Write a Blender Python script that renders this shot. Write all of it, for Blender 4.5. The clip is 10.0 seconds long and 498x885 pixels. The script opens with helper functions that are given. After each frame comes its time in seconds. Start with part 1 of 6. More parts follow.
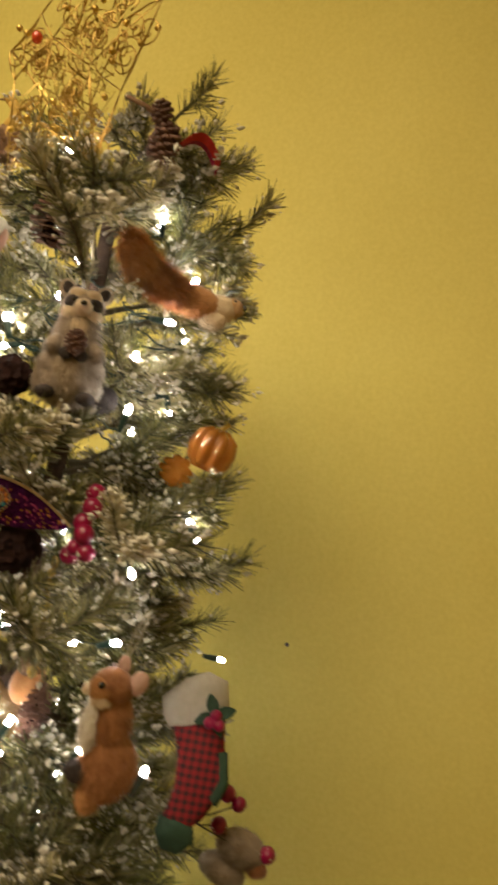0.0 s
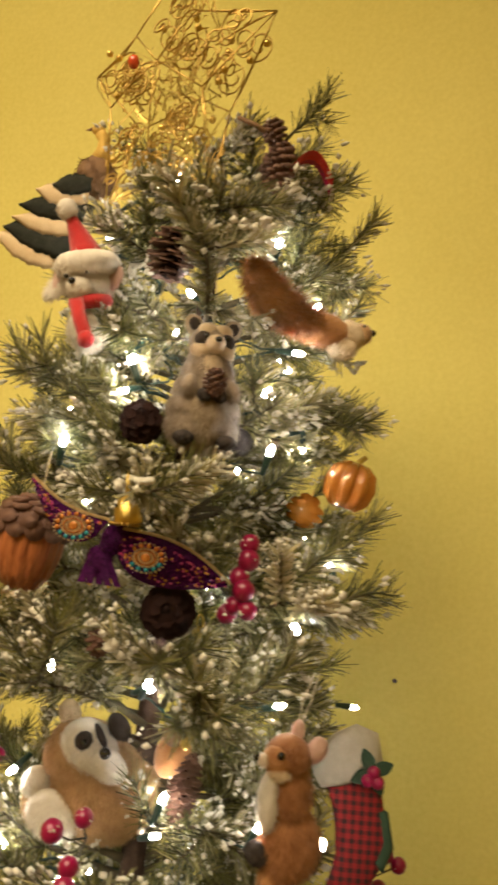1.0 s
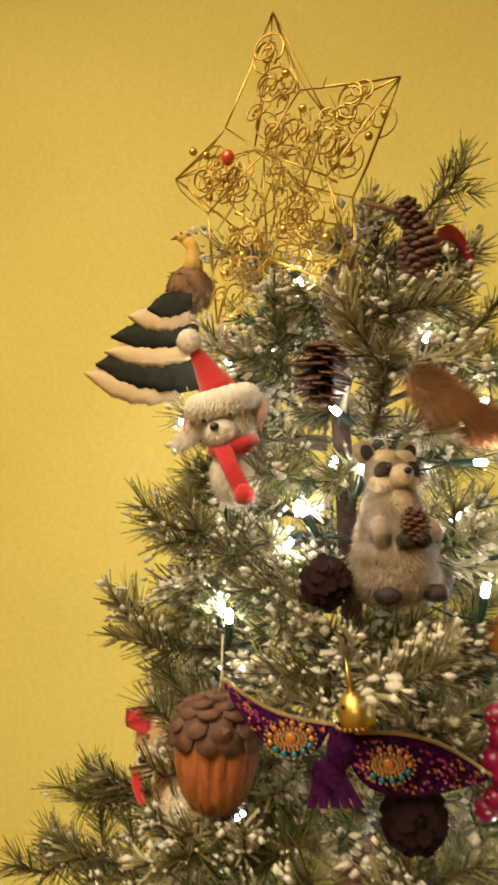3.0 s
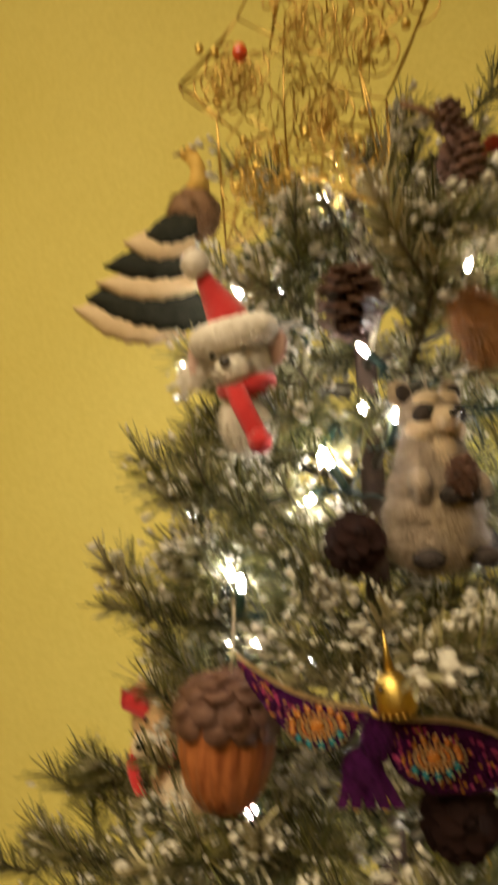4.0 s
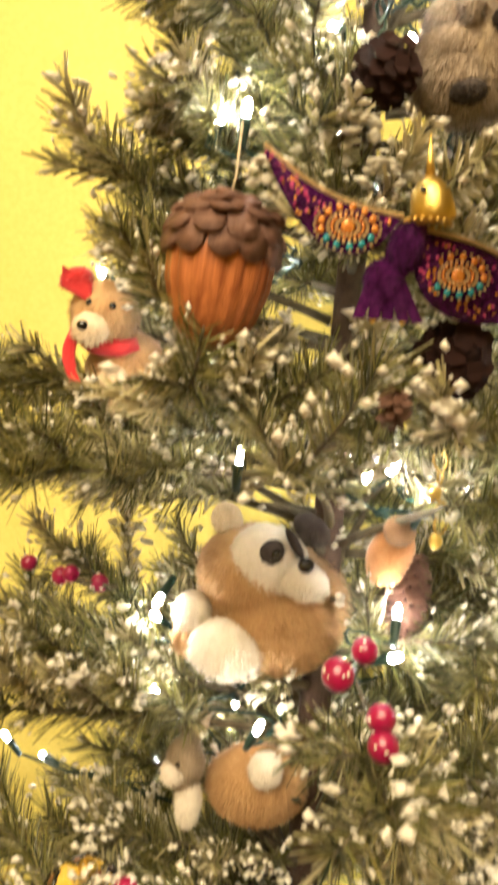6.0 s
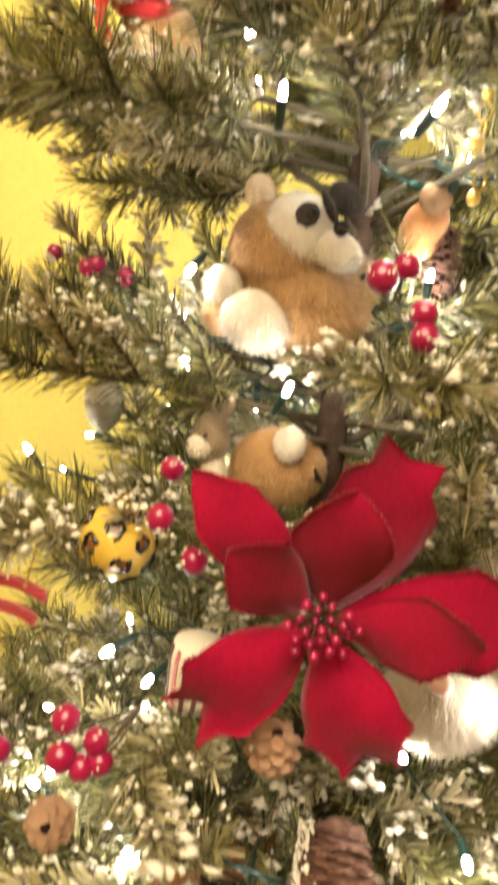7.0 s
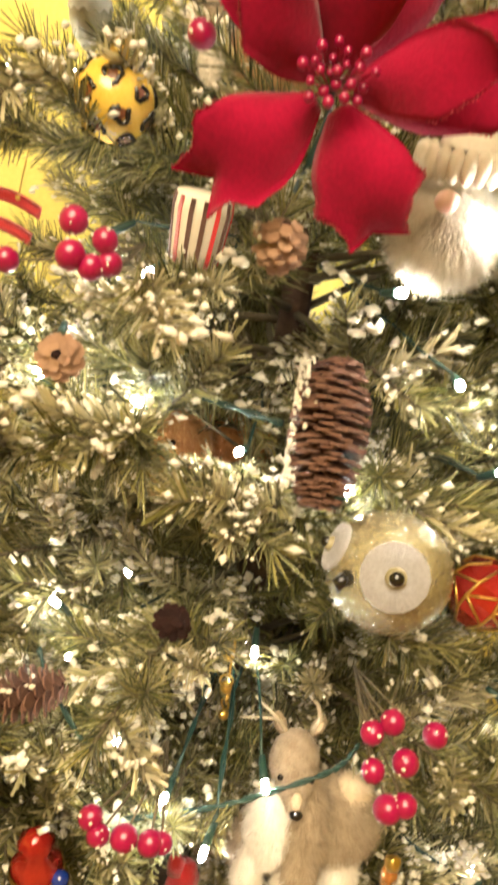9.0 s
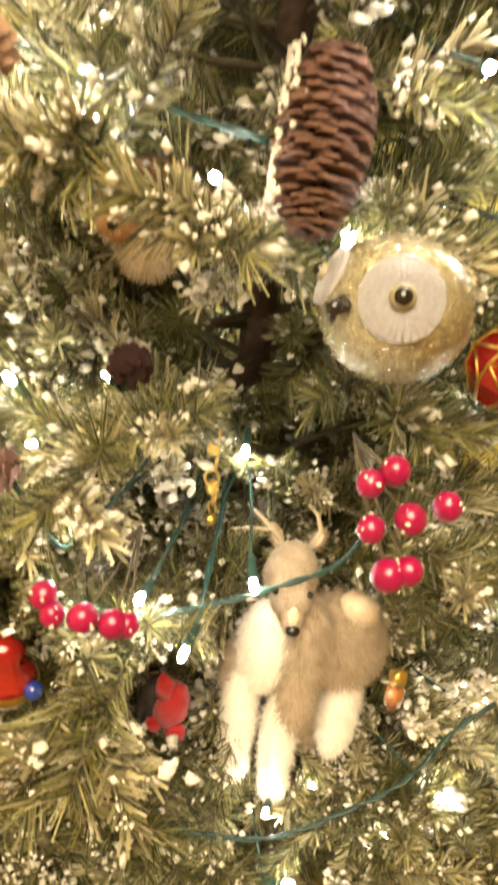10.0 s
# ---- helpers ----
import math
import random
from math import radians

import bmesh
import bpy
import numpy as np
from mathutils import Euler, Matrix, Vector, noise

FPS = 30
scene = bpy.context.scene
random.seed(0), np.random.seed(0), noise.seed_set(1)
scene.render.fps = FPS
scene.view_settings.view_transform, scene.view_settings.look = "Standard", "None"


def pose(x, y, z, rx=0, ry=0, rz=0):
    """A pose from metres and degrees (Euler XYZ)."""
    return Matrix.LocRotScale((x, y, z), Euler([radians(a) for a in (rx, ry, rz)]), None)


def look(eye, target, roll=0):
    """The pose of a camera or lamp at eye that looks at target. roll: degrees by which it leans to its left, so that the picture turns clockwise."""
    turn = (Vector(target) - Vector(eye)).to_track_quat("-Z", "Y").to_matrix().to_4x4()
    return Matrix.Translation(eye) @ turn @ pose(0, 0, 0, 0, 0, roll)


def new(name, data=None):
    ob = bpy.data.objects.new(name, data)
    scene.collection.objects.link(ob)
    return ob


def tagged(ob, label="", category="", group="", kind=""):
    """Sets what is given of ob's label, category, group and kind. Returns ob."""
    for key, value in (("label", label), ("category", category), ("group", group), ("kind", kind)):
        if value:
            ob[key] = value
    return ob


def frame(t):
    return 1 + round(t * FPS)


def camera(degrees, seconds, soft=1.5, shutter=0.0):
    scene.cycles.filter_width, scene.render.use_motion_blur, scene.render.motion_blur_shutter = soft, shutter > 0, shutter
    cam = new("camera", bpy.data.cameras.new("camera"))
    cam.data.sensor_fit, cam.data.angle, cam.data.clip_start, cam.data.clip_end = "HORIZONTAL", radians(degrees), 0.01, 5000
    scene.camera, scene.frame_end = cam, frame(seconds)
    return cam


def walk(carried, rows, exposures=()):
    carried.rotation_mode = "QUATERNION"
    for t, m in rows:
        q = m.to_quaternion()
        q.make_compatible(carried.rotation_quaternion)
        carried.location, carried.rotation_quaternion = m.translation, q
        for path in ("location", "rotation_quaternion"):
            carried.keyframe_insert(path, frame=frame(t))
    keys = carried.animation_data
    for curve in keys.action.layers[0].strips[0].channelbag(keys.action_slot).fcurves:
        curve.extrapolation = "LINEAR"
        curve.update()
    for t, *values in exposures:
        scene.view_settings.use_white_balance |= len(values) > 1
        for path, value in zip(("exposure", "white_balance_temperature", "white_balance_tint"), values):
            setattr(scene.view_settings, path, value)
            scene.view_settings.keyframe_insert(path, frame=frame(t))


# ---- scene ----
cam = camera(36.0, 10.0, soft=3.0, shutter=0.5)
PATH = [
    (0, (0.469, -0.542, 1.637), (-0.426, 1.241, 1.785), 11.0),
    (0.5, (0.388, -0.554, 1.637), (-0.484, 1.235, 1.835), 8.3),
    (1, (0.328, -0.558, 1.636), (-0.538, 1.233, 1.839), 6.8),
    (1.5, (0.26, -0.56, 1.63), (-0.641, 1.218, 1.794), 5.8),
    (2, (0.207, -0.552, 1.637), (-0.675, 1.236, 1.789), 3.7),
    (2.5, (0.183, -0.554, 1.692), (-0.635, 1.259, 1.895), 0.0),
    (2.7, (0.171, -0.549, 1.707), (-0.626, 1.263, 1.994), -1.7),
    (3.8, (0.132, -0.483, 1.74), (-0.749, 1.289, 2.029), -4.2),
    (4, (0.116, -0.47, 1.711), (-0.711, 1.335, 1.951), -2.6),
    (4.5, (0.103, -0.444, 1.685), (-0.542, 1.448, 1.731), 0.3),
    (5, (0.071, -0.432, 1.651), (-0.512, 1.479, 1.552), 3.1),
    (5.2, (0.054, -0.432, 1.632), (-0.492, 1.487, 1.492), 3.8),
    (6.3, (0.005, -0.476, 1.518), (-0.358, 1.466, 1.208), 4.6),
    (6.5, (-0.001, -0.485, 1.48), (-0.348, 1.45, 1.113), 5.4),
    (7, (0.004, -0.494, 1.42), (-0.323, 1.412, 0.91), 6.3),
    (7.5, (0.005, -0.498, 1.373), (-0.318, 1.366, 0.724), 7.0),
    (8, (0.0, -0.515, 1.339), (-0.27, 1.322, 0.598), 8.4),
    (8.5, (0.017, -0.537, 1.298), (-0.182, 1.253, 0.429), 8.7),
    (9, (0.017, -0.549, 1.27), (-0.182, 1.217, 0.352), 7.7),
    (9.5, (0.034, -0.534, 1.212), (-0.164, 1.174, 0.189), 6.6),
    (10, (0.046, -0.523, 1.16), (-0.158, 1.117, 0.035), 7.0),
]
EXPOSURES = [(0.0, -0.68), (0.5, -0.58), (1.0, -0.40), (1.5, -0.24), (2.0, -0.20), (2.5, -0.15), (3.8, -0.85), (4.0, -0.80), (4.5, -0.20), (5.0, 0.15), (6.5, 0.46), (7.5, 0.52), (8.0, 0.62), (9.0, 0.82), (10.0, 1.05)]
walk(cam, [(t, look(e, a, r)) for t, e, a, r in PATH], EXPOSURES)

# ---- world and light ----
ROOM = pose(0.0, 0.0, 0.0, 0, 0, 13)          # the wall behind the tree runs a little askew to the tree
world = bpy.data.worlds.new("world")
scene.world = world
world.use_nodes = True
world.node_tree.nodes["Background"].inputs[0].default_value = (1.0, 0.8, 0.5, 1)
world.node_tree.nodes["Background"].inputs[1].default_value = 0.02

lamp_data = bpy.data.lights.new("ceiling_light", "AREA")
lamp_data.shape, lamp_data.size, lamp_data.energy, lamp_data.color = "DISK", 1.7, 79.0, (1.0, 0.81, 0.54)
lamp = new("ceiling_light", lamp_data)
lamp.matrix_world = ROOM @ look((-0.50, -1.30, 2.84), (-0.50, -1.10, 0.0))
BULB_POWER = 280.0


# ---- materials ----
def mat(name, c1, c2=None, rough=0.6, metal=0.0, scale=60.0, bump=0.0, sheen=0.0, coat=0.0, trans=0.0, spots=0.5, island=0.0, fine=None, spec=0.5, grain=None):
    m = bpy.data.materials.new(name)
    m.use_nodes = True
    nt = m.node_tree
    b = nt.nodes["Principled BSDF"]
    b.inputs["Roughness"].default_value = rough
    b.inputs["Specular IOR Level"].default_value = spec
    b.inputs["Metallic"].default_value = metal
    b.inputs["Sheen Weight"].default_value = sheen
    b.inputs["Coat Weight"].default_value = coat
    b.inputs["Coat Roughness"].default_value = 0.08
    b.inputs["Transmission Weight"].default_value = trans
    b.inputs["Base Color"].default_value = (*c1, 1)
    if c2 is None and not bump:
        return m
    tc = nt.nodes.new("ShaderNodeTexCoord")
    where = tc.outputs["Object"]
    if grain:
        stretch = nt.nodes.new("ShaderNodeMapping")
        stretch.inputs["Scale"].default_value = grain
        nt.links.new(where, stretch.inputs["Vector"])
        where = stretch.outputs[0]
    n1 = nt.nodes.new("ShaderNodeTexNoise")
    n1.inputs["Scale"].default_value, n1.inputs["Detail"].default_value = scale, 5.0
    nt.links.new(where, n1.inputs["Vector"])
    n2 = nt.nodes.new("ShaderNodeTexNoise")
    n2.inputs["Scale"].default_value, n2.inputs["Detail"].default_value = fine or scale * 9, 3.0
    nt.links.new(where, n2.inputs["Vector"])
    if c2 is not None:
        add = nt.nodes.new("ShaderNodeMath")
        add.operation = "MULTIPLY_ADD"
        nt.links.new(n2.outputs["Fac"], add.inputs[0])
        add.inputs[1].default_value = 0.55
        nt.links.new(n1.outputs["Fac"], add.inputs[2])
        last = add.outputs[0]
        if island:
            geo = nt.nodes.new("ShaderNodeNewGeometry")
            more = nt.nodes.new("ShaderNodeMath")
            more.operation = "MULTIPLY_ADD"
            nt.links.new(geo.outputs["Random Per Island"], more.inputs[0])
            more.inputs[1].default_value = island
            nt.links.new(last, more.inputs[2])
            info = nt.nodes.new("ShaderNodeObjectInfo")
            each = nt.nodes.new("ShaderNodeMath")
            each.operation = "MULTIPLY_ADD"
            nt.links.new(info.outputs["Random"], each.inputs[0])
            each.inputs[1].default_value = island * 0.8
            nt.links.new(more.outputs[0], each.inputs[2])
            last = each.outputs[0]
        ramp = nt.nodes.new("ShaderNodeMapRange")
        mid = 0.775 + island * 0.9
        ramp.inputs[1].default_value, ramp.inputs[2].default_value = mid - 0.28 + (0.5 - spots) * 0.4, mid + 0.28 + (0.5 - spots) * 0.4
        nt.links.new(last, ramp.inputs[0])
        mix = nt.nodes.new("ShaderNodeMix")
        mix.data_type = "RGBA"
        mix.inputs[6].default_value, mix.inputs[7].default_value = (*c1, 1), (*c2, 1)
        nt.links.new(ramp.outputs[0], mix.inputs[0])
        nt.links.new(mix.outputs[2], b.inputs["Base Color"])
    if bump:
        bp = nt.nodes.new("ShaderNodeBump")
        bp.inputs["Strength"].default_value, bp.inputs["Distance"].default_value = min(1.0, bump), 0.002
        nt.links.new(n2.outputs["Fac"], bp.inputs["Height"])
        nt.links.new(bp.outputs[0], b.inputs["Normal"])
    return m


def needle_mat():
    """Flat plastic needles: green to olive by needle, dusted with flock where the attribute frost is high."""
    m = bpy.data.materials.new("needle")
    m.use_nodes = True
    nt = m.node_tree
    b = nt.nodes["Principled BSDF"]
    b.inputs["Roughness"].default_value = 0.42
    b.inputs["Subsurface Weight"].default_value = 0.0
    geo = nt.nodes.new("ShaderNodeNewGeometry")
    ramp = nt.nodes.new("ShaderNodeValToRGB")
    e = ramp.color_ramp.elements
    e[0].position, e[0].color = 0.0, (0.012, 0.022, 0.008, 1)
    e[1].position, e[1].color = 1.0, (0.33, 0.280, 0.085, 1)
    k = e.new(0.5)
    k.color = (0.092, 0.090, 0.019, 1)
    k = e.new(0.8)
    k.color = (0.200, 0.198, 0.052, 1)
    nt.links.new(geo.outputs["Random Per Island"], ramp.inputs[0])
    att = nt.nodes.new("ShaderNodeAttribute")
    att.attribute_name = "frost"
    mix = nt.nodes.new("ShaderNodeMix")
    mix.data_type = "RGBA"
    mix.inputs[7].default_value = (0.66, 0.58, 0.36, 1)
    nt.links.new(att.outputs["Fac"], mix.inputs[0])
    nt.links.new(ramp.outputs[0], mix.inputs[6])
    nt.links.new(mix.outputs[2], b.inputs["Base Color"])
    thin = nt.nodes.new("ShaderNodeBsdfTranslucent")
    nt.links.new(mix.outputs[2], thin.inputs["Color"])
    both = nt.nodes.new("ShaderNodeMixShader")
    both.inputs[0].default_value = 0.30
    nt.links.new(b.outputs[0], both.inputs[1])
    nt.links.new(thin.outputs[0], both.inputs[2])
    nt.links.new(both.outputs[0], nt.nodes["Material Output"].inputs["Surface"])
    return m


def glow_mat(name, col, power):
    m = bpy.data.materials.new(name)
    m.use_nodes = True
    b = m.node_tree.nodes["Principled BSDF"]
    b.inputs["Base Color"].default_value = (*col, 1)
    b.inputs["Emission Color"].default_value = (*col, 1)
    b.inputs["Emission Strength"].default_value = power
    return m


def plaid_mat():
    m = mat("plaid", (0.42, 0.02, 0.02), None, 0.85, bump=0.3, scale=80)
    nt = m.node_tree
    b = nt.nodes["Principled BSDF"]
    tc = nt.nodes.new("ShaderNodeTexCoord")
    waves = []
    for axis in "XZ":
        w = nt.nodes.new("ShaderNodeTexWave")
        w.bands_direction, w.wave_profile = axis, "SIN"
        w.inputs["Scale"].default_value = 42.0
        nt.links.new(tc.outputs["Object"], w.inputs["Vector"])
        g = nt.nodes.new("ShaderNodeMath")
        g.operation = "GREATER_THAN"
        g.inputs[1].default_value = 0.55
        nt.links.new(w.outputs["Fac"], g.inputs[0])
        waves.append(g)
    add = nt.nodes.new("ShaderNodeMath")
    nt.links.new(waves[0].outputs[0], add.inputs[0])
    nt.links.new(waves[1].outputs[0], add.inputs[1])
    half = nt.nodes.new("ShaderNodeMath")
    half.operation = "MULTIPLY"
    half.inputs[1].default_value = 0.5
    nt.links.new(add.outputs[0], half.inputs[0])
    mix = nt.nodes.new("ShaderNodeMix")
    mix.data_type = "RGBA"
    mix.inputs[6].default_value, mix.inputs[7].default_value = (0.29, 0.012, 0.014, 1), (0.035, 0.010, 0.010, 1)
    nt.links.new(half.outputs[0], mix.inputs[0])
    nt.links.new(mix.outputs[2], b.inputs["Base Color"])
    return m


# the wall's broad two-tone blotches paint in its uneven glow and shading
M_WALL = mat("wall_paint", (0.64, 0.535, 0.108), (0.77, 0.660, 0.175), 0.75, scale=2.2, bump=0.12, fine=160.0)
M_CEIL = mat("ceiling_paint", (0.78, 0.76, 0.70), (0.72, 0.70, 0.64), 0.9, scale=3.0)
M_FLOOR = mat("floor_wood", (0.22, 0.12, 0.06), (0.34, 0.20, 0.10), 0.4, scale=6.0)
M_SPECK = mat("nail", (0.09, 0.07, 0.08), None, 0.5)
M_BARK = mat("bark", (0.045, 0.030, 0.022), (0.115, 0.072, 0.050), 0.95, spec=0.15, scale=90, bump=0.8)
M_STEM = mat("stem", (0.06, 0.05, 0.025), (0.14, 0.11, 0.06), 0.8, scale=120, bump=0.4)
M_NEEDLE = needle_mat()
M_FLOCK = mat("flock", (0.62, 0.57, 0.45), (0.83, 0.79, 0.67), 0.95, scale=160, bump=0.6)
M_WIRE = mat("wire", (0.008, 0.030, 0.022), (0.014, 0.050, 0.036), 0.4, scale=80)
M_BULB = glow_mat("led", (1.0, 0.95, 0.88), BULB_POWER)
M_GOLD = mat("gold_wire", (0.66, 0.45, 0.13), (0.40, 0.25, 0.06), 0.38, 1.0, scale=90)
M_GOLDM = mat("matt_gold", (0.80, 0.58, 0.16), (0.62, 0.42, 0.10), 0.32, 1.0, scale=120, bump=0.2)
M_MESH = mat("gold_tinsel", (0.70, 0.52, 0.16), (0.45, 0.30, 0.07), 0.4, 0.9, scale=200)
M_BEADR = mat("red_bead", (0.62, 0.07, 0.02), None, 0.15, coat=0.6)
M_BERRY = mat("berry", (0.22, 0.0, 0.038), (0.34, 0.003, 0.062), 0.30, scale=70, coat=0.4)
M_RED = mat("red_felt", (0.50, 0.012, 0.015), (0.66, 0.03, 0.028), 0.9, scale=120, bump=0.5, sheen=0.4)
M_VELVET = mat("velvet", (0.17, 0.001, 0.017), (0.31, 0.003, 0.032), 0.85, scale=26, bump=0.25, spec=0.08, sheen=0.12, fine=500.0)
M_GLIT = mat("red_glitter", (0.40, 0.004, 0.03), (0.75, 0.12, 0.14), 0.22, 0.0, scale=900, bump=1.0, island=0.5)
M_WHITE = mat("white_fur", (0.74, 0.67, 0.56), (0.87, 0.81, 0.70), 0.95, scale=150, sheen=0.3, island=0.3)
M_CREAM = mat("cream_fur", (0.66, 0.51, 0.32), (0.80, 0.66, 0.46), 0.95, scale=150, sheen=0.3, island=0.3)
M_TAN = mat("tan_fur", (0.42, 0.24, 0.10), (0.60, 0.38, 0.18), 0.95, scale=110, sheen=0.3, island=0.4)
M_GREY = mat("grey_fur", (0.22, 0.165, 0.115), (0.42, 0.33, 0.24), 0.95, scale=110, sheen=0.3, island=0.4)
M_FAWN = mat("fawn_fur", (0.25, 0.185, 0.115), (0.46, 0.36, 0.24), 0.95, scale=110, sheen=0.3, island=0.4)
M_RUST = mat("rust_fur", (0.25, 0.095, 0.032), (0.46, 0.205, 0.075), 0.95, scale=110, sheen=0.3, island=0.4)
M_ORANGE = mat("orange_fur", (0.42, 0.175, 0.055), (0.58, 0.30, 0.115), 0.95, scale=110, sheen=0.3, island=0.4)
M_DARK = mat("dark_fur", (0.022, 0.016, 0.014), (0.06, 0.045, 0.038), 0.9, scale=150, island=0.3)
M_BLACK = mat("black_plastic", (0.008, 0.007, 0.007), None, 0.12, coat=0.5)
M_PINK = mat("pink_felt", (0.66, 0.42, 0.34), (0.74, 0.52, 0.43), 0.9, scale=150)
M_CONE = mat("cone", (0.090, 0.038, 0.024), (0.23, 0.115, 0.072), 0.6, scale=160, bump=0.5, island=0.35)
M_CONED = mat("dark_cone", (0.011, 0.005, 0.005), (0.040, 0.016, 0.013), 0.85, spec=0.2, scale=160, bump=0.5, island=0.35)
M_CONEL = mat("light_cone", (0.28, 0.15, 0.085), (0.48, 0.30, 0.19), 0.7, scale=160, bump=0.5, island=0.35)
M_NUT = mat("acorn_wood", (0.20, 0.045, 0.014), (0.58, 0.20, 0.065), 0.40, scale=190, bump=0.5, coat=0.25, grain=(1, 1, 0.05), fine=420.0)
M_AMBER = mat("amber_glass", (0.66, 0.22, 0.03), (0.80, 0.34, 0.06), 0.12, scale=60, coat=0.8, trans=0.35)
M_PURPLE = mat("purple_sequins", (0.040, 0.004, 0.060), (0.19, 0.02, 0.20), 0.22, 0.45, scale=420, bump=1.0, island=0.3)
M_CORD = mat("gold_cord", (0.72, 0.50, 0.22), (0.86, 0.66, 0.36), 0.45, 0.6, scale=900, bump=1.0)
M_BEADO = mat("orange_beads", (0.46, 0.12, 0.03), (0.62, 0.28, 0.05), 0.25, 0.2, scale=500)
M_BEADB = mat("teal_beads", (0.02, 0.14, 0.22), (0.03, 0.26, 0.26), 0.25, 0.2, scale=500)
M_BEADY = mat("yellow_felt", (0.72, 0.46, 0.07), None, 0.7)
M_BEADP = mat("pink_beads", (0.45, 0.03, 0.16), None, 0.3, 0.2)
M_GREEN = mat("green_felt", (0.022, 0.05, 0.028), (0.04, 0.085, 0.045), 0.95, scale=150, bump=0.4)
M_PLAID = plaid_mat()
M_CUFF = mat("cream_fleece", (0.60, 0.53, 0.40), (0.72, 0.65, 0.52), 0.95, scale=150, bump=0.8)
M_FEATH = mat("barred_feather", (0.60, 0.43, 0.22), (0.70, 0.54, 0.32), 0.7, scale=90, bump=0.3)
M_FDARK = mat("dark_feather", (0.012, 0.013, 0.009), (0.034, 0.036, 0.024), 0.8, scale=150, bump=0.3, spec=0.2)
M_GOOSE = mat("ochre_feather", (0.60, 0.36, 0.06), (0.72, 0.47, 0.10), 0.7, scale=120, bump=0.4)
M_BROWN = mat("brown_feather", (0.17, 0.085, 0.035), (0.29, 0.16, 0.07), 0.7, scale=140, bump=0.4)
M_TWINE = mat("twine", (0.50, 0.42, 0.28), (0.62, 0.53, 0.37), 0.9, scale=400)
M_OWL = mat("glitter_glass", (0.26, 0.22, 0.12), (0.52, 0.47, 0.30), 0.22, 0.75, scale=220, bump=1.0, coat=0.6, fine=700.0)
M_SILV = mat("silver_glitter", (0.70, 0.67, 0.68), (0.92, 0.90, 0.92), 0.4, 0.1, scale=500, bump=1.0)
M_REDGL = mat("red_glass", (0.34, 0.012, 0.012), (0.48, 0.035, 0.018), 0.12, 0.4, scale=50, coat=0.8)
M_YELLOW = mat("yellow_lacquer", (0.58, 0.36, 0.04), (0.72, 0.50, 0.10), 0.25, scale=60, coat=0.7)
M_SPOT = mat("brown_lacquer", (0.10, 0.035, 0.012), (0.22, 0.075, 0.02), 0.3, scale=200, coat=0.6)
M_BLUE = mat("blue_lacquer", (0.012, 0.035, 0.22), None, 0.2, coat=0.6)
M_STRIPE = mat("brown_stripe", (0.11, 0.055, 0.04), None, 0.8)
M_PAPER = mat("striped_paper", (0.66, 0.60, 0.48), (0.72, 0.66, 0.55), 0.7, scale=120)
M_NUTG = mat("frosted_nut", (0.20, 0.17, 0.085), (0.36, 0.32, 0.20), 0.5, scale=100)


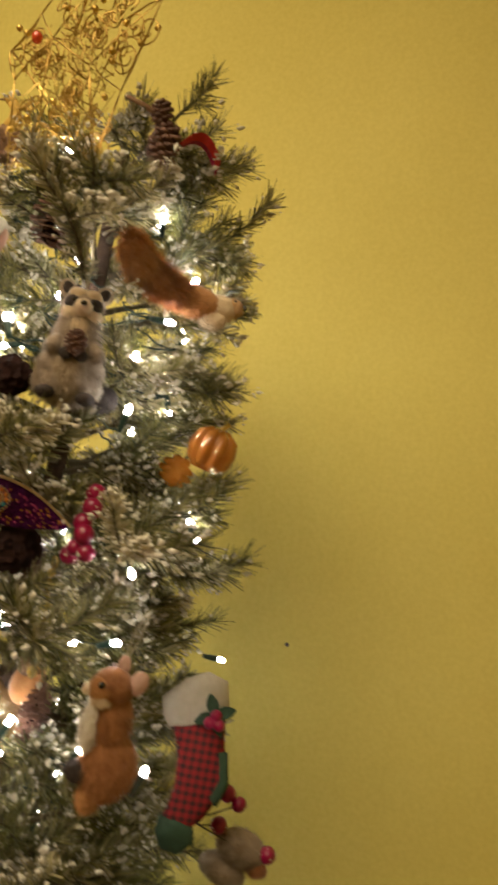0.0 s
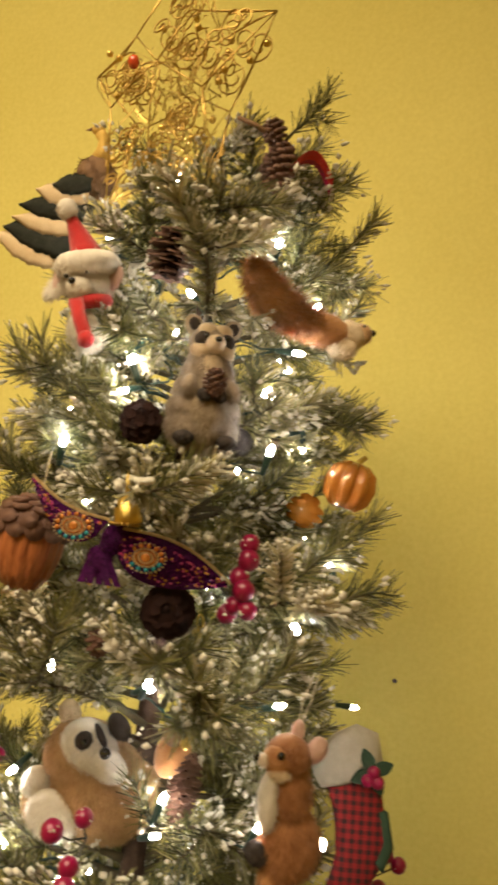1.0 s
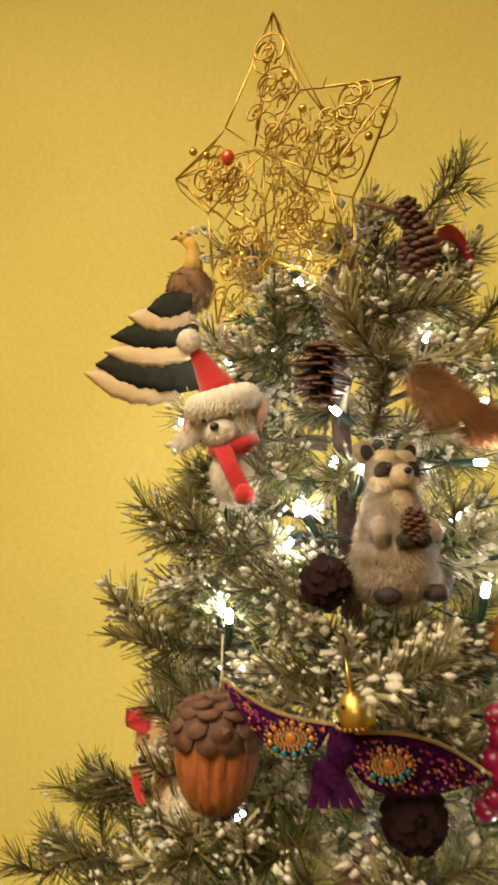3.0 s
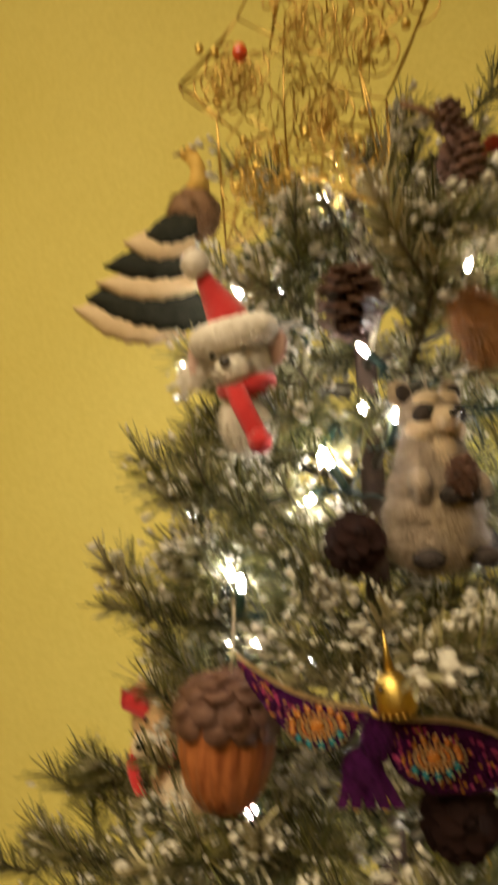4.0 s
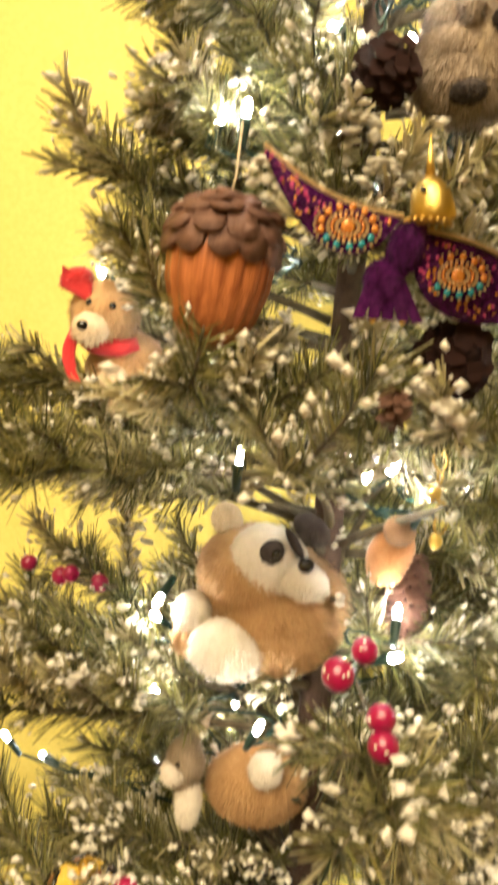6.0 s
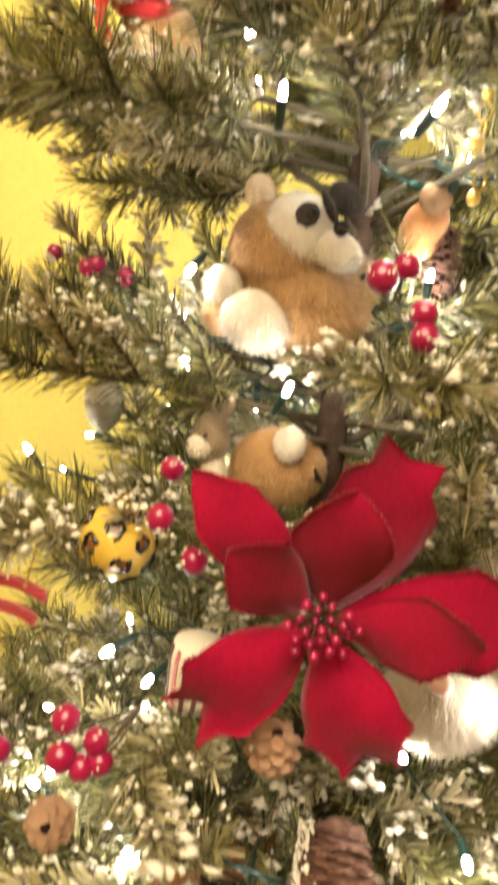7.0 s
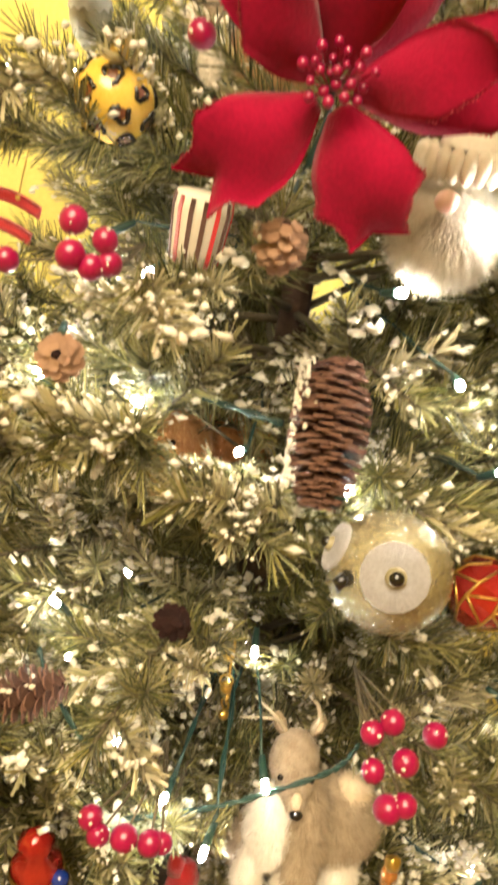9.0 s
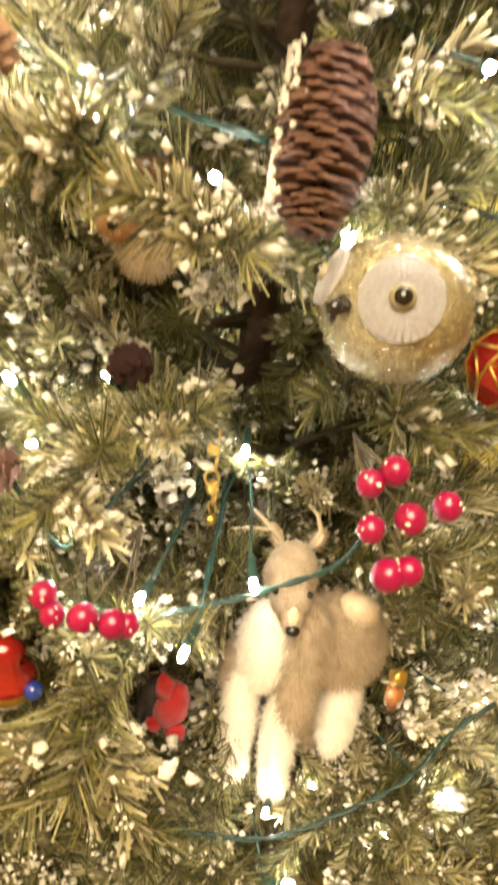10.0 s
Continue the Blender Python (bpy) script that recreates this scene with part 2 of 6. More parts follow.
# ---- building helpers ----
class Build:
    """Collects vertices, faces and material slots of one mesh. Lengths in metres."""

    def __init__(self):
        self.v, self.f, self.m, self.mats = [], [], [], []

    def slot(self, material):
        if material not in self.mats:
            self.mats.append(material)
        return self.mats.index(material)

    def add(self, verts, faces, material):
        n, k = len(self.v), self.slot(material)
        self.v += [tuple(p) for p in verts]
        self.f += [tuple(n + a for a in q) for q in faces]
        self.m += [k] * len(faces)

    def ball(self, c, r, material, turn=(0, 0, 0), seg=16, rings=10, lump=0.0):
        r = (r, r, r) if not isinstance(r, (tuple, list)) else r
        rot = Euler([radians(a) for a in turn]).to_matrix()
        vs, fs = [], []
        for i in range(rings + 1):
            th = math.pi * i / rings
            for j in range(seg):
                ph = 2 * math.pi * j / seg
                d = Vector((math.sin(th) * math.cos(ph), math.sin(th) * math.sin(ph), math.cos(th)))
                k = 1 + lump * noise.noise(d * 2.3 + Vector(c) * 90)
                vs.append(Vector(c) + rot @ Vector((d.x * r[0] * k, d.y * r[1] * k, d.z * r[2] * k)))
        for i in range(rings):
            for j in range(seg):
                a, b = i * seg + j, i * seg + (j + 1) % seg
                fs.append((a, a + seg, b + seg, b))
        self.add(vs, fs, material)

    def fur(self, c, r, material, length, count, rnd, turn=(0, 0, 0), lie=(0, 0, -1), width=0.0007):
        """Short flat hairs standing on an ellipsoid, combed along lie."""
        rot = Euler([radians(a) for a in turn]).to_matrix()
        vs, fs = [], []
        lie = Vector(lie)
        for _ in range(count):
            d = Vector((rnd.gauss(0, 1), rnd.gauss(0, 1), rnd.gauss(0, 1))).normalized()
            p = Vector(c) + rot @ Vector((d.x * r[0], d.y * r[1], d.z * r[2]))
            nrm = (rot @ Vector((d.x / r[0], d.y / r[1], d.z / r[2]))).normalized()
            way = (nrm * 0.55 + lie * 0.8 + Vector((rnd.gauss(0, .22), rnd.gauss(0, .22), rnd.gauss(0, .22)))).normalized()
            side = way.cross(nrm)
            if side.length < 1e-4:
                continue
            side = side.normalized() * width
            a = p - nrm * length * 0.15
            n = len(vs)
            vs += [a - side, a + side, a + way * length * rnd.uniform(0.6, 1.15)]
            fs.append((n, n + 1, n + 2))
        self.add(vs, fs, material)

    def furry(self, c, r, material, rnd, length=0.006, turn=(0, 0, 0), lie=(0, 0, -1), dense=0.42):
        self.ball(c, r, material, turn, 18, 12, 0.06)
        area = 4 * math.pi * ((r[0] * r[1] + r[0] * r[2] + r[1] * r[2]) / 3) * 1e6
        self.fur(c, r, material, length * 1.05, int(area * dense * 1.9), rnd, turn, lie, 0.00045)

    def tube(self, pts, rad, material, sides=6, cap=True):
        pts = [Vector(p) for p in pts]
        rads = rad if isinstance(rad, (list, tuple)) else [rad] * len(pts)
        vs, fs = [], []
        prev = None
        for i, p in enumerate(pts):
            t = (pts[min(i + 1, len(pts) - 1)] - pts[max(i - 1, 0)]).normalized()
            ref = prev if prev is not None else (Vector((0, 0, 1)) if abs(t.z) < 0.9 else Vector((1, 0, 0)))
            u = (ref - t * ref.dot(t)).normalized()
            prev = u
            w = t.cross(u)
            for k in range(sides):
                a = 2 * math.pi * k / sides
                vs.append(p + (u * math.cos(a) + w * math.sin(a)) * rads[i])
        for i in range(len(pts) - 1):
            for k in range(sides):
                a, b = i * sides + k, i * sides + (k + 1) % sides
                fs.append((a, b, b + sides, a + sides))
        if cap:
            fs.append(tuple(range(sides))[::-1])
            fs.append(tuple((len(pts) - 1) * sides + k for k in range(sides)))
        self.add(vs, fs, material)

    def lathe(self, prof, material, c=(0, 0, 0), seg=24, turn=(0, 0, 0), ribs=0, depth=0.0):
        """prof: rows of radius and height."""
        rot = Euler([radians(a) for a in turn]).to_matrix()
        vs, fs = [], []
        for r, h in prof:
            for j in range(seg):
                a = 2 * math.pi * j / seg
                k = r * (1 - depth * (0.5 + 0.5 * math.cos(ribs * a)) ** 3) if ribs else r
                vs.append(Vector(c) + rot @ Vector((k * math.cos(a), k * math.sin(a), h)))
        for i in range(len(prof) - 1):
            for j in range(seg):
                a, b = i * seg + j, i * seg + (j + 1) % seg
                fs.append((a, b, b + seg, a + seg))
        self.add(vs, fs, material)

    def sheet(self, fn, nu, nv, material, thick=0.0008):
        """A thin curved sheet with two faces and an edge: fn(u, v) gives its points, u and v from 0 to 1."""
        g = [[Vector(fn(i / nu, j / nv)) for j in range(nv + 1)] for i in range(nu + 1)]
        vs, fs = [], []
        for i in range(nu + 1):
            for j in range(nv + 1):
                du = g[min(i + 1, nu)][j] - g[max(i - 1, 0)][j]
                dv = g[i][min(j + 1, nv)] - g[i][max(j - 1, 0)]
                nr = du.cross(dv)
                nr = nr.normalized() if nr.length > 1e-12 else Vector((0, -1, 0))
                vs += [g[i][j] + nr * thick / 2, g[i][j] - nr * thick / 2]
        at = lambda i, j, k: (i * (nv + 1) + j) * 2 + k
        for i in range(nu):
            for j in range(nv):
                fs.append((at(i, j, 0), at(i + 1, j, 0), at(i + 1, j + 1, 0), at(i, j + 1, 0)))
                fs.append((at(i, j, 1), at(i, j + 1, 1), at(i + 1, j + 1, 1), at(i + 1, j, 1)))
            for j in (0, nv):
                fs.append((at(i, j, 0), at(i, j, 1), at(i + 1, j, 1), at(i + 1, j, 0)))
        for j in range(nv):
            for i in (0, nu):
                fs.append((at(i, j, 0), at(i, j + 1, 0), at(i, j + 1, 1), at(i, j, 1)))
        self.add(vs, fs, material)

    def mesh(self, name):
        me = bpy.data.meshes.new(name)
        me.from_pydata(self.v, [], self.f)
        for m in self.mats:
            me.materials.append(m)
        me.polygons.foreach_set("material_index", self.m)
        me.polygons.foreach_set("use_smooth", [True] * len(self.f))
        me.update()
        return me


def part(name, built, parent, label=""):
    """One mesh under a thing or a part; built is a Build or a mesh."""
    ob = new(name, built.mesh(name) if isinstance(built, Build) else built)
    ob.parent = parent
    return tagged(ob, label)


def thing(name, m, label, category, group="", kind=""):
    """An Empty at the thing's place that carries its parts."""
    ob = new(name)
    ob.empty_display_size = 0.02
    ob.matrix_world = m
    return tagged(ob, label, category, group, kind)


def figure(name, built, m, label, category, group=""):
    """A thing of one plain mesh."""
    ob = new(name, built.mesh(name))
    ob.matrix_world = m
    return tagged(ob, label, category, group)


def mm(*a):
    return tuple(v * 0.001 for v in a)


# ---- the room ----
def slab(name, a, b, material, label):
    vs = [(x, y, z) for x in (a[0], b[0]) for y in (a[1], b[1]) for z in (a[2], b[2])]
    fs = [(0, 1, 3, 2), (4, 6, 7, 5), (0, 4, 5, 1), (2, 3, 7, 6), (0, 2, 6, 4), (1, 5, 7, 3)]
    g = Build()
    g.add(vs, fs, material)
    me = g.mesh(name)
    me.polygons.foreach_set("use_smooth", [False] * 6)
    ob = new(name, me)
    ob.matrix_world = ROOM
    return tagged(ob, label, name.split("_")[0], kind="structure")


WALL_Y = 0.411
slab("wall_north", (-2.8, WALL_Y, 0.0), (2.8, WALL_Y + 0.12, 2.9), M_WALL, "yellow painted plaster wall behind the tree")
slab("wall_west", (-2.92, -4.4, 0.0), (-2.8, WALL_Y + 0.12, 2.9), M_WALL, "yellow painted side wall")
slab("wall_east", (2.8, -4.4, 0.0), (2.92, WALL_Y + 0.12, 2.9), M_WALL, "yellow painted side wall")
slab("wall_south", (-2.8, -4.4, 0.0), (2.8, -4.28, 2.9), M_WALL, "yellow painted wall behind the viewer")
slab("floor", (-2.92, -4.4, -0.1), (2.92, WALL_Y + 0.12, 0.0), M_FLOOR, "brown wooden floor")
slab("ceiling", (-2.92, -4.4, 2.9), (2.92, WALL_Y + 0.12, 3.0), M_CEIL, "white painted ceiling")
g = Build()
g.ball((0, 0, 0), mm(3.0, 2.0, 2.6), M_SPECK, seg=8, rings=6)
g.tube([mm(0, 0, 0), mm(0, 4, 0)], 0.001, M_SPECK)
figure("nail", g, pose(0.091, 0.438, 1.457, 0, 0, 13), "small dark nail head in the yellow wall", "nail")

# ---- where the ornaments hang: centre and the radius kept free of needles ----
KEEP = []


def spot(x, y, z, r):
    KEEP.append((x, y, z, r))
    return (x, y, z)


AT_RACCOON = spot(0.029, -0.029, 1.690, 0.0)
spot(0.029, -0.029, 1.729, 0.030), spot(0.029, -0.029, 1.768, 0.026)
AT_DOG = spot(-0.080, -0.066, 1.815, 0.026)
spot(-0.082, -0.085, 1.848, 0.018), spot(-0.076, -0.066, 1.775, 0.011)
AT_PHEASANT = spot(-0.131, -0.008, 1.942, 0.024)
spot(-0.165, -0.022, 1.895, 0.034), spot(-0.190, -0.030, 1.872, 0.026), spot(-0.135, -0.012, 1.972, 0.015)
AT_CONE_A = spot(-0.009, -0.045, 1.845, 0.024)
AT_CONE_B = spot(-0.013, -0.052, 1.704, 0.018)
AT_CONE_DARK = spot(0.035, -0.055, 1.563, 0.022)
AT_CONE_BIRD = spot(0.050, 0.000, 1.940, 0.020)
spot(0.085, 0.025, 1.930, 0.014), spot(0.10, 0.033, 1.918, 0.012), spot(0.020, -0.02, 1.965, 0.008)
AT_SQUIRREL = spot(0.090, 0.042, 1.806, 0.026)
spot(0.115, 0.06, 1.806, 0.020), spot(0.055, -0.010, 1.825, 0.022)
AT_PUMPKIN = spot(0.122, 0.078, 1.677, 0.021)
AT_LEAF = spot(0.075, 0.099, 1.652, 0.014)
AT_ACORN = spot(-0.082, -0.078, 1.600, 0.032)
AT_TEDDY = spot(-0.183, 0.040, 1.553, 0.020)
spot(-0.205, 0.030, 1.585, 0.016)
AT_HUMMING = spot(0.005, -0.097, 1.615, 0.022)
spot(-0.028, -0.10, 1.625, 0.022), spot(0.045, -0.08, 1.60, 0.026), spot(-0.052, -0.10, 1.637, 0.014), spot(0.072, -0.07, 1.586, 0.014)
spot(0.000, -0.10, 1.59, 0.016), spot(0.015, -0.10, 1.650, 0.012)
AT_BADGER = spot(-0.067, 0.035, 1.396, 0.044)
spot(-0.068, 0.002, 1.438, 0.040), spot(-0.100, 0.000, 1.375, 0.030)
AT_CHIPMUNK = spot(0.131, -0.013, 1.433, 0.028)
spot(0.130, -0.020, 1.475, 0.024), spot(0.146, -0.004, 1.405, 0.022)
AT_STOCKING = spot(0.135, 0.125, 1.392, 0.036)
spot(0.125, 0.10, 1.440, 0.030), spot(0.13, 0.15, 1.345, 0.028)
AT_CREAM = spot(0.178, 0.195, 1.297, 0.026)
AT_ROBIN = spot(0.012, 0.022, 1.438, 0.014)
AT_CONE_C = spot(0.025, 0.024, 1.412, 0.016)
AT_HARE = spot(-0.108, 0.004, 1.282, 0.022)
AT_HARE_BODY = spot(-0.056, 0.020, 1.268, 0.032)
AT_FLOWER = spot(-0.009, -0.179, 1.258, 0.045)
spot(0.003, -0.165, 1.305, 0.034), spot(-0.058, -0.165, 1.288, 0.034), spot(-0.045, -0.17, 1.205, 0.034)
spot(0.012, -0.155, 1.205, 0.032), spot(0.050, -0.155, 1.262, 0.034)
AT_GNOME = spot(0.060, -0.100, 1.198, 0.034)
AT_LEOPARD = spot(-0.145, -0.070, 1.230, 0.013)
AT_NUT = spot(-0.225, 0.104, 1.271, 0.012)
AT_BIG_CONE = spot(0.015, -0.150, 1.078, 0.028)
spot(0.013, -0.130, 1.105, 0.022), spot(0.017, -0.178, 1.05, 0.022)
AT_SMALL_CONE = spot(-0.023, -0.172, 1.185, 0.015)
AT_STRIPED = spot(-0.080, -0.100, 1.170, 0.018)
AT_FOX = spot(-0.094, -0.062, 1.012, 0.013)
AT_FOX_BODY = spot(-0.062, -0.046, 1.002, 0.012)
AT_OWL = spot(0.064, -0.189, 1.019, 0.038)
AT_FACET = spot(0.140, -0.110, 0.962, 0.028)
AT_DEER = spot(0.060, -0.150, 0.700, 0.050)
spot(0.042, -0.12, 0.775, 0.034), spot(0.072, -0.17, 0.645, 0.045), spot(0.04, -0.15, 0.73, 0.04), spot(0.09, -0.14, 0.73, 0.04)
AT_CARDINAL = spot(-0.034, -0.160, 0.658, 0.026)
AT_SLED = spot(-0.254, 0.005, 1.130, 0.022)
AT_SIDE_CONE = spot(-0.135, -0.225, 0.903, 0.022)
AT_BUD = spot(-0.046, -0.236, 0.992, 0.011)
AT_RED_TOY = spot(-0.130, -0.224, 0.738, 0.026)
AT_DROP = spot(0.122, -0.166, 0.740, 0.014)
spot(0.122, -0.168, 0.712, 0.013), spot(0.120, -0.172, 0.690, 0.010)
AT_POM = spot(-0.153, -0.175, 0.558, 0.026)
AT_TINSEL = spot(-0.021, -0.140, 0.858, 0.018)
spot(-0.005, -0.060, 0.850, 0.017), spot(-0.008, -0.060, 0.780, 0.014)
spot(0.077, -0.262, 0.960, 0.030), spot(0.084, -0.274, 0.938, 0.016), spot(-0.052, -0.287, 0.884, 0.020), spot(-0.068, -0.287, 0.886, 0.014), spot(-0.034, -0.285, 0.880, 0.012)
spot(-0.115, -0.188, 1.172, 0.022), spot(-0.160, -0.185, 1.158, 0.010), spot(-0.090, -0.160, 1.300, 0.018), spot(-0.072, -0.167, 1.271, 0.009), spot(0.008, -0.105, 1.398, 0.022)
spot(0.085, -0.033, 1.612, 0.013), spot(0.083, -0.037, 1.580, 0.018), spot(0.166, 0.177, 1.340, 0.018), spot(-0.215, 0.041, 1.390, 0.016)
spot(-0.03, -0.045, 2.00, 0.055), spot(-0.005, -0.045, 1.945, 0.030), spot(-0.06, -0.045, 1.950, 0.028)
spot(0.008, -0.100, 1.539, 0.008)
AT_CHAIN = spot(0.036, -0.005, 1.50, 0.010)


# ---- the tree ----
TRUNK = Vector((-0.030, 0.050, 0.0))
TOP = 1.955


def spread(z):
    """The reach of the branches at a height."""
    return float(np.interp(z, [0.30, 0.50, 0.70, 0.88, 1.05, 1.25, 1.40, 1.55, 1.75, 1.90, 1.97], [0.52, 0.47, 0.42, 0.355, 0.305, 0.272, 0.248, 0.215, 0.178, 0.140, 0.085]))


tree = thing("christmas_tree", pose(TRUNK.x, TRUNK.y, 0), "slim artificial pine tree with snow-flocked green needles", "christmas tree")
rnd = random.Random(5)
rng = np.random.default_rng(7)
g = Build()
g.tube([Vector((noise.noise(Vector((z * 3, 0, 0))) * 0.004, noise.noise(Vector((0, z * 3, 5))) * 0.004, z)) for z in np.linspace(0.0, TOP, 40)],
       [0.019 - 0.012 * k / 39 for k in range(40)], M_BARK, 10)
part("trunk", g, tree, "dark brown rough trunk")

keep = np.array(KEEP)
keep = keep[keep[:, 3] > 0]
FRONT = np.array((0.06, -0.55, 0.0))           # ornaments hang outermost: no needle grows over them on the room side


def free(p, slack=1.0):
    """Whether points lie clear of the ornaments and of the space before them."""
    ok = np.ones(len(p), bool)
    for x, y, z, r in keep:
        c = np.array((x, y, z))
        way = FRONT + np.array((0.30 * min(1.0, max(0.0, x / 0.12)) if z > 1.3 else 0.0, 0, np.interp(z, (0.60, 0.90, 1.25, 1.60, 2.00), (1.20, 1.24, 1.40, 1.65, 1.75)))) - c
        way /= np.linalg.norm(way)
        d = p - c
        along = np.clip(d @ way, 0.0, 0.22)
        ok &= ((d - along[:, None] * way) ** 2).sum(1) > (r * slack) ** 2
    return ok


def needles_of(paths, per_metre, size):
    """Needles round twigs: thin and long on bare twigs, short, broad and matted on flocked ones. Gives bases, tips, frost and width."""
    base, tip, frost, broad = [], [], [], []
    for pts, heavy, sc in paths:
        flocked = min(1.0, max(0.0, (heavy - 0.12) / 0.3))
        pts = np.array(pts)
        seg = np.diff(pts, axis=0)
        ln = np.linalg.norm(seg, axis=1)
        total = ln.sum()
        n = int(per_metre * total * (1.0 - 0.45 * flocked))
        if n < 4:
            continue
        s = np.sort(rng.random(n)) * total
        k = np.minimum(np.searchsorted(np.cumsum(ln), s), len(ln) - 1)
        f = (s - (np.cumsum(ln) - ln)[k]) / ln[k]
        b = pts[k] + seg[k] * f[:, None]
        ax = seg[k] / ln[k][:, None]
        r = rng.normal(size=(n, 3))
        r -= ax * (r * ax).sum(1)[:, None]
        r /= np.linalg.norm(r, axis=1)[:, None]
        lean = 0.75 + 0.75 * (s / total) ** 2
        d = ax * lean[:, None] + r + np.array((0, 0, 0.12)) + rng.normal(size=(n, 3)) * 0.12
        d /= np.linalg.norm(d, axis=1)[:, None]
        base.append(b)
        tip.append(b + d * (size * sc * (1.10 - 0.34 * flocked) * rng.uniform(0.65, 1.15, n))[:, None])
        frost.append(np.clip(rng.normal(heavy * 0.9, 0.22, n), 0, 0.9))
        broad.append(np.full(n, 0.0010 + 0.0013 * flocked))
    return np.concatenate(base), np.concatenate(tip), np.concatenate(frost), np.concatenate(broad)


def needle_mesh(base, tip, frost, width):
    n = len(base)
    d = tip - base
    side = np.cross(d, rng.normal(size=(n, 3)))
    side /= np.linalg.norm(side, axis=1)[:, None] + 1e-9
    w = (width * rng.uniform(0.7, 1.35, n))[:, None]
    v = np.empty((n, 4, 3), np.float32)
    v[:, 0], v[:, 1] = base - side * w * 0.5, base + side * w * 0.5
    v[:, 2], v[:, 3] = tip + side * w * 0.30, tip - side * w * 0.30
    me = bpy.data.meshes.new("needles")
    me.vertices.add(n * 4)
    me.vertices.foreach_set("co", v.ravel())
    me.loops.add(n * 4)
    me.loops.foreach_set("vertex_index", np.arange(n * 4, dtype=np.int32))
    me.polygons.add(n)
    me.polygons.foreach_set("loop_start", np.arange(n, dtype=np.int32) * 4)
    me.update(calc_edges=True)
    fr = np.empty((n, 4), np.float32)
    fr[:, :2], fr[:, 2:] = (frost * 0.55)[:, None], frost[:, None]
    me.attributes.new("frost", "FLOAT", "POINT").data.foreach_set("value", fr.ravel())
    me.materials.append(M_NEEDLE)
    return me


ICO = [Vector(p).normalized() for p in ((0, 1, 1.6), (0, -1, 1.6), (0, 1, -1.6), (0, -1, -1.6), (1, 1.6, 0), (-1, 1.6, 0), (1, -1.6, 0), (-1, -1.6, 0), (1.6, 0, 1), (-1.6, 0, 1), (1.6, 0, -1), (-1.6, 0, -1))]
ICOF = [(0, 1, 8), (0, 9, 1), (0, 4, 5), (0, 8, 4), (0, 5, 9), (1, 7, 6), (1, 6, 8), (1, 9, 7), (2, 3, 11), (2, 10, 3), (2, 5, 4), (2, 4, 10), (2, 11, 5), (3, 6, 7), (3, 10, 6), (3, 7, 11), (4, 8, 10), (5, 11, 9), (6, 10, 8), (7, 9, 11)]

OCT = ((1, 0, 0), (-1, 0, 0), (0, 1, 0), (0, -1, 0), (0, 0, 0.8), (0, 0, -0.8))
OCTF = ((0, 2, 4), (2, 1, 4), (1, 3, 4), (3, 0, 4), (2, 0, 5), (1, 2, 5), (3, 1, 5), (0, 3, 5))


